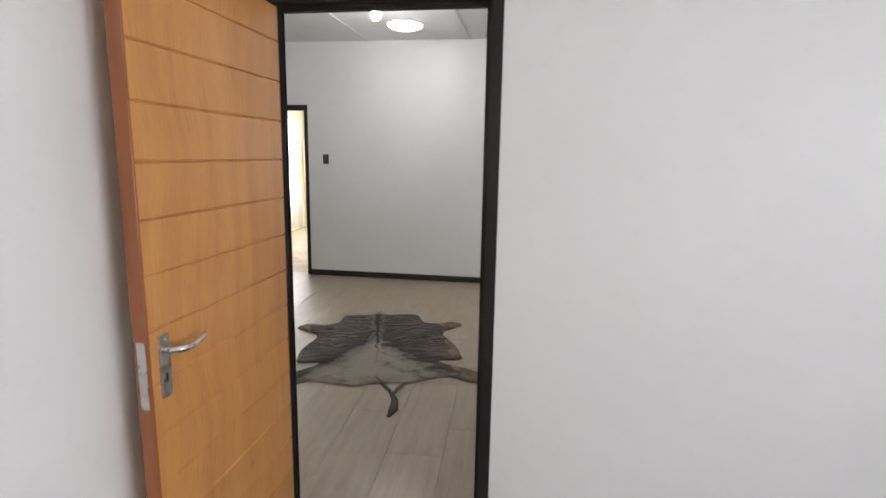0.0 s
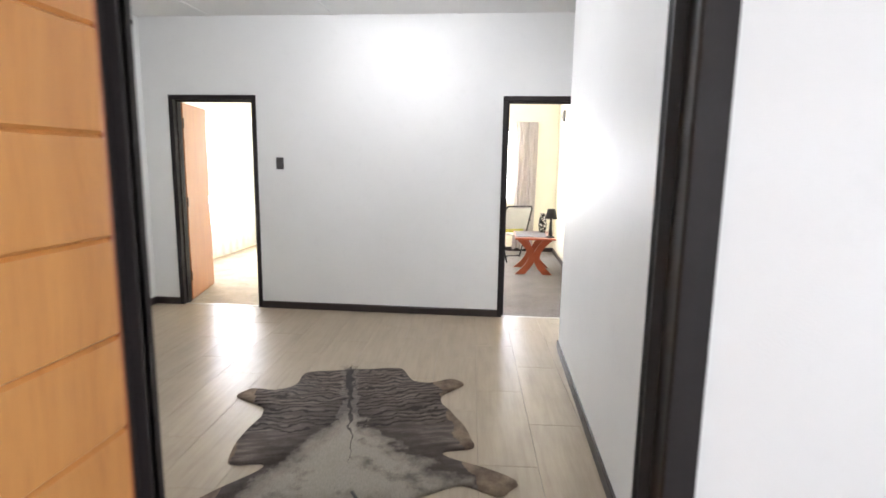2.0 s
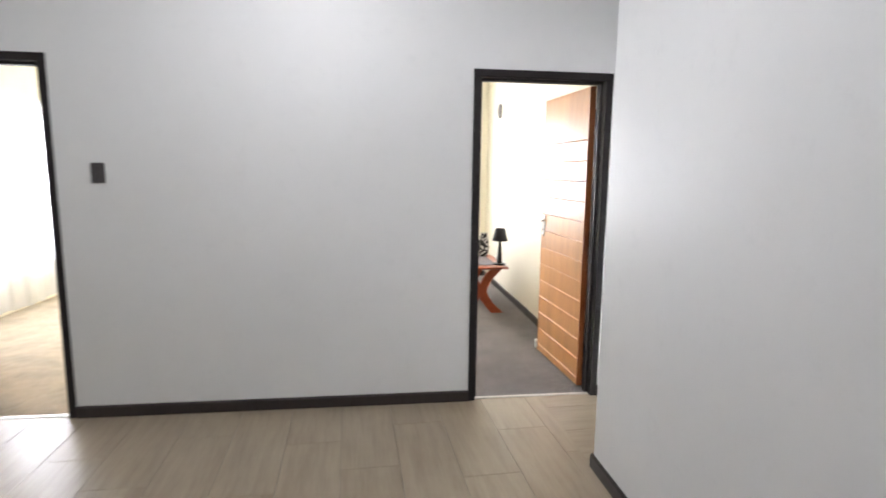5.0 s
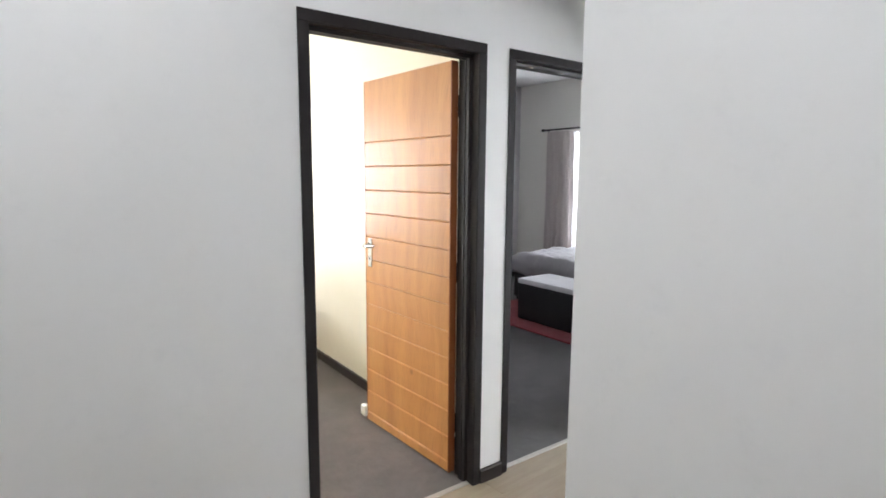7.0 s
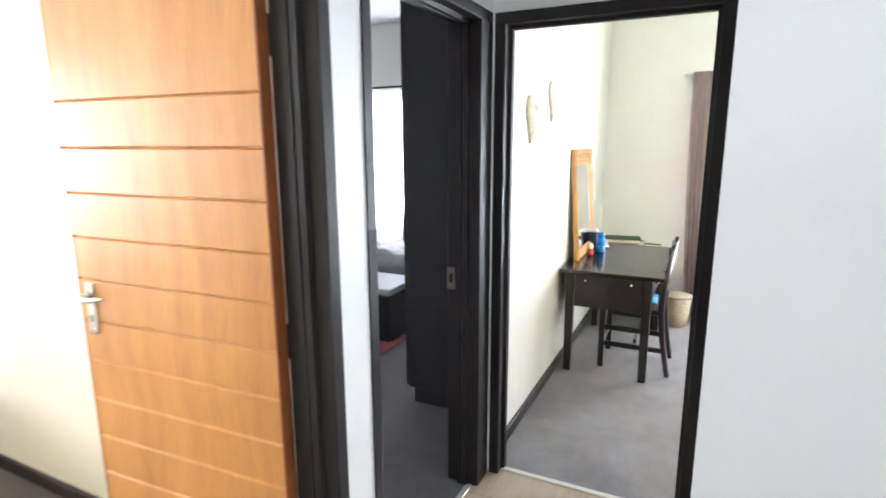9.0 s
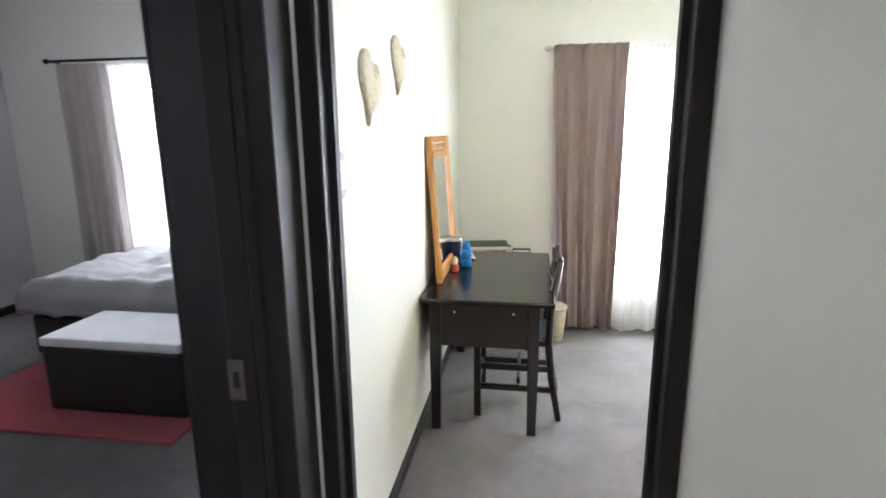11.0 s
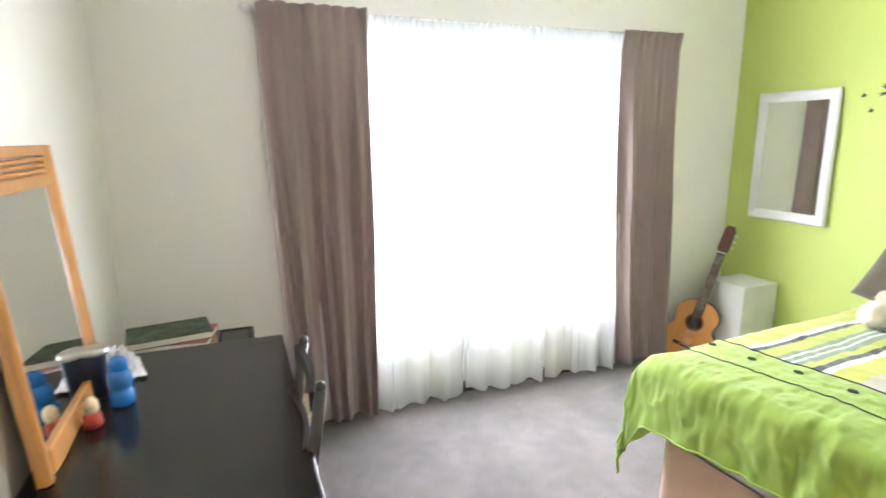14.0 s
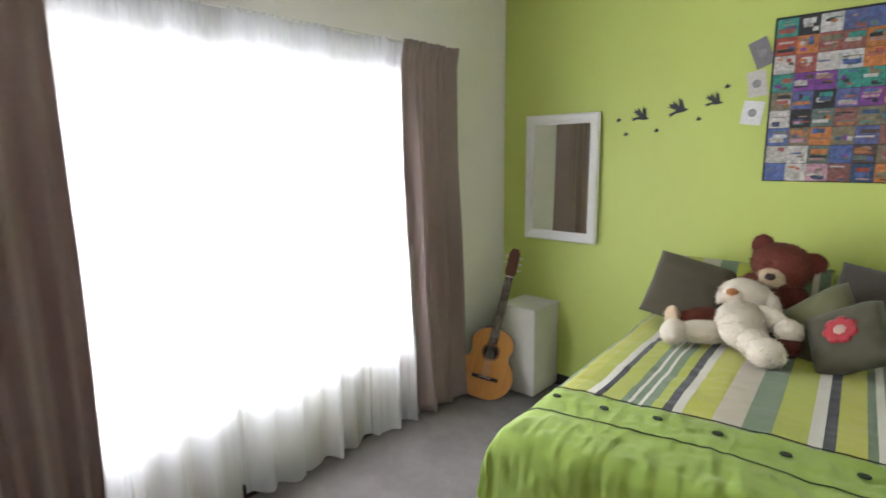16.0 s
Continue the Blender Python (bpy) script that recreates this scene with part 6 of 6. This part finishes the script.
def folding_chair():
    top = thing("folding_chair", "black tubular folding chair with a yellow-green cushion", "chair", pose(0.60, 9.95, 0, 0, 0, 25))
    for x in (-0.22, 0.22):
        part("frame_tube", tube([(x, 0.22, 0.01), (x, 0.02, 0.42), (x, -0.14, 0.82), (x * 0.9, -0.16, 0.86)], 0.012, 8), BLACKMETAL, top, "", True)
        part("frame_tube", tube([(x, -0.22, 0.01), (x, 0.0, 0.40), (x, 0.22, 0.45)], 0.012, 8), BLACKMETAL, top, "", True)
        part("armrest", tube([(x, -0.10, 0.64), (x, 0.06, 0.66), (x, 0.2, 0.62), (x, 0.22, 0.45)], 0.012, 8), BLACKMETAL, top, "", True)
    part("rail", tube([(-0.2, -0.16, 0.86), (0.2, -0.16, 0.86)], 0.012, 8), BLACKMETAL, top)
    part("rail", tube([(-0.22, 0.22, 0.03), (0.22, 0.22, 0.03)], 0.010, 8), BLACKMETAL, top)
    part("seat", sheet(8, 8, lambda u, v: (-0.21 + 0.42 * u, -0.05 + 0.28 * v, 0.43 - 0.02 * math.sin(math.pi * u)), 0.008), cloth("white_sling", (0.7, 0.7, 0.66)), top, "white sling seat")
    part("back_sling", sheet(8, 8, lambda u, v: (-0.2 + 0.4 * u, -0.02 - 0.13 * v, 0.5 + 0.33 * v), 0.006), cloth("white_sling_back", (0.7, 0.7, 0.66)), top, "white sling back")
    part("cushion", box((-0.16, -0.02, 0.44), (0.16, 0.2, 0.52), 0.035, None, 3), cloth("yellow_green_cushion", (0.55, 0.52, 0.1)), top, "yellow-green cushion", True)


folding_chair()


def wall_mask():
    top = thing("wall_mask", "small grey carved mask on the cream wall", "wall ornament", pose(1.32, 10.1, 2.24, 0, 0, 90))
    bm = bmesh.new()
    bmesh.ops.create_icosphere(bm, subdivisions=3, radius=1)
    for v in bm.verts:
        v.co = Vector((v.co.x * 0.05 * (1 + 0.3 * v.co.z), v.co.y * 0.03, v.co.z * 0.09)) * (1 + 0.12 * noise.noise(v.co * 3))
    bmesh.ops.translate(bm, vec=(0, 0.015, 0), verts=bm.verts)
    part("face_plate", bm, plain("grey_carving", (0.2, 0.19, 0.18), 0.7, 0, 0.5, 40, 0.5), top, "", True)


wall_mask()


def door_stop():
    top = thing("door_stop", "small white rubber door stop on the carpet", "door stop", pose(1.12, 7.70, 0))
    part("wedge", box((-0.02, -0.03, 0), (0.02, 0.03, 0.07), 0.012, None, 2), WHITEPLASTIC, top, "", True)


door_stop()


# ---------------------------------------------------------------- black bedroom
def wardrobe():
    top = thing("wardrobe", "tall charcoal wardrobe with a recessed plinth", "wardrobe", pose(2.80, 6.822, 0))
    w, d, h = 1.5, 0.575, 2.5
    part("plinth", box((0.012, 0, 0), (w - 0.012, d - 0.05, 0.1), 0.002), WARDROBE, top)
    part("carcass", box((0, 0, 0.1), (w, d - 0.022, h), 0.002), WARDROBE, top)
    for i in range(3):
        dr = part("door", box((i * w / 3 + 0.002, d - 0.02, 0.11), ((i + 1) * w / 3 - 0.002, d, h - 0.01), 0.002), WARDROBE, top)
        part("handle", tube([(i * w / 3 + 0.05, d, 1.0), (i * w / 3 + 0.05, d + 0.03, 1.01), (i * w / 3 + 0.05, d + 0.03, 1.15), (i * w / 3 + 0.05, d, 1.16)], 0.006, 8), STEEL, dr)


wardrobe()


def black_bed():
    top = thing("bed", "bed with a rumpled grey cover near the bright window", "bed", pose(4.62, 8.85, 0))
    part("base", box((-0.45, -0.7, 0.05), (0.7, 0.7, 0.34), 0.02), cloth("black_base", (0.02, 0.02, 0.022)), top)
    for x in (-0.4, 0.65):
        for y in (-0.65, 0.65):
            part("leg", lathe([(0.02, 0), (0.025, 0.05)], 10, Matrix.Translation((x, y, 0))), BLACKMETAL, top)

    def cover(u, v):
        x, y = -0.62 + 1.36 * u, -0.85 + 1.7 * v
        e = max(0, (-0.42 - x) / 0.2, (abs(y) - 0.68) / 0.17)
        z = 0.60 - 0.24 * min(1, e) + 0.05 * noise.noise(Vector((x * 4, y * 4, 2))) + 0.02 * noise.noise(Vector((x * 12, y * 12, 5)))
        return (max(x, -0.5), max(-0.75, min(0.75, y)), z)

    part("mattress", box((-0.44, -0.69, 0.34), (0.7, 0.69, 0.54), 0.04, None, 2), cloth("grey_mattress", (0.3, 0.3, 0.3)), top)
    part("cover", sheet(50, 60, cover, 0.01), cloth("silver_grey_cover", (0.33, 0.32, 0.33)), top, "rumpled silver-grey cover", True)
    ot = thing("ottoman", "black storage ottoman with a white top at the bed's foot", "ottoman", pose(3.80, 8.34, 0))
    leather = plain("black_leatherette", (0.015, 0.015, 0.017), 0.35, 0, 0.2, 30, 0.2)
    part("body", box((-0.24, -0.36, 0.02), (0.24, 0.5, 0.40), 0.015, None, 2), leather, ot)
    part("seat_pad", box((-0.245, -0.365, 0.40), (0.245, 0.505, 0.455), 0.018, None, 2), cloth("white_pad", (0.7, 0.7, 0.72)), ot, "white seat pad")
    for x in (-0.2, 0.2):
        for y in (-0.32, 0.46):
            part("foot", lathe([(0.02, 0), (0.02, 0.02)], 10, Matrix.Translation((x, y, 0))), BLACKMETAL, ot)
    rg = thing("red_rug", "red rug on the dark carpet", "rug", pose(3.95, 8.6, 0))
    part("pile", box((-0.62, -0.68, 0.001), (0.8, 0.9, 0.014), 0.006), carpet_mat("red_pile", (0.3, 0.02, 0.03)), rg)


black_bed()


# ---------------------------------------------------------------- small fittings of the hall
def strike_plate():
    top = thing("strike_plate", "worn steel strike plate on the dark door frame", "strike plate", pose(2.1785, 6.80, 1.0))
    part("plate", box((-0.002, -0.02, -0.05), (0.0, 0.02, 0.05), 0.001), plain("tarnished_steel", (0.16, 0.13, 0.11), 0.55, 0.7, 0.3, 60, 0.2), top)
    part("slot", box((-0.0026, -0.008, -0.02), (-0.0018, 0.008, 0.02)), BLACKMETAL, top)


strike_plate()


def fuse_board():
    top = thing("fuse_board", "flush white electrical board cover on the hall wall", "fuse board", pose(-1.97, 4.13, 1.93))
    part("cover", box((0, -0.18, -0.24), (0.005, 0.18, 0.24), 0.002, None, 2), WHITEPLASTIC, top)
    part("breaker_window", box((0.005, -0.13, -0.12), (0.012, 0.03, -0.04), 0.002), DARKPLASTIC, top, "dark breaker window")
    brass = plain("dull_brass_screw", (0.3, 0.2, 0.15), 0.4, 0.6, 0.1, 30, 0)
    for y, z in ((0.115, 0.02), (0.115, -0.15), (-0.115, 0.02), (-0.115, -0.15)):
        part("screw", lathe([(0.008, 0), (0.008, 0.003), (0.004, 0.005)], 12, pose(0.005, y, z, 0, 90, 0)), brass, top, "dull brass screw head")
    se = thing("alarm_sensor", "small white alarm sensor under the ceiling", "sensor", pose(-3.17, 6.5, 2.76))
    part("body", box((-0.04, -0.03, -0.05), (0.02, 0.03, 0.05), 0.012, None, 2), WHITEPLASTIC, se, "", True)
    part("lens", box((0.018, -0.02, -0.035), (0.024, 0.02, 0.005), 0.003), DARKPLASTIC, se)


fuse_board()


# ---------------------------------------------------------------- floor tiles
def lay_tiles(tw, th, turn, ox, oy, inside, bounds, offset):
    gap = 0.002
    full = {}
    x0, y0, x1, y1 = bounds
    rot = Matrix.Rotation(radians(turn), 4, "Z")
    reach = 12
    for i in range(-reach * 2, reach * 2):
        for j in range(-reach, reach):
            lx = (i + 0.5) * tw
            ly = (j + 0.5) * th + offset[i % len(offset)] * th
            a, b_, c, d = lx - tw / 2, lx + tw / 2, ly - th / 2, ly + th / 2
            mid = rot @ Vector((lx, ly, 0)) + Vector((ox, oy, 0))
            if not (x0 - th < mid.x < x1 + th and y0 - th < mid.y < y1 + th):
                continue
            bm = box((-tw / 2 + gap / 2, -th / 2 + gap / 2, -0.008), (tw / 2 - gap / 2, th / 2 - gap / 2, 0.0), 0.0006)
            m = Matrix.Translation(mid) @ rot
            bmesh.ops.transform(bm, matrix=m, verts=bm.verts)
            cut = False
            for co, no in ((Vector((x0, 0, 0)), Vector((-1, 0, 0))), (Vector((x1, 0, 0)), Vector((1, 0, 0))), (Vector((0, y0, 0)), Vector((0, -1, 0))), (Vector((0, y1, 0)), Vector((0, 1, 0)))):
                if any((v.co - co).dot(no) > 1e-5 for v in bm.verts):
                    cut = True
                    bmesh.ops.bisect_plane(bm, geom=bm.verts[:] + bm.edges[:] + bm.faces[:], plane_co=co, plane_no=no, clear_outer=True)
            if not bm.verts:
                bm.free()
                continue
            bmesh.ops.transform(bm, matrix=m.inverted(), verts=bm.verts)
            if cut:
                me = mesh_of("tile", bm, TILE)
            else:
                bm.free()
                if "m" not in full:
                    full["m"] = mesh_of("tile", box((-tw / 2 + gap / 2, -th / 2 + gap / 2, -0.008), (tw / 2 - gap / 2, th / 2 - gap / 2, 0.0), 0.0006), TILE)
                me = full["m"]
            ob = new("tile", me)
            ob.parent = hall_floor
            ob.matrix_basis = m


lay_tiles(0.30, 0.90, 2.4, 0.19, 4.9, None, (-1.97, 2.245, 0.83, 6.70), (0.0, 0.5, 0.17, 0.67))
lay_tiles(0.30, 0.90, 2.4, 0.19, 4.9, None, (-3.21, 4.66, -1.97, 6.70), (0.0, 0.5, 0.17, 0.67))
lay_tiles(0.31, 0.90, 92.4, 0.9, 6.215, None, (0.83, 5.70, 2.37, 6.70), (0.1, 0.6))
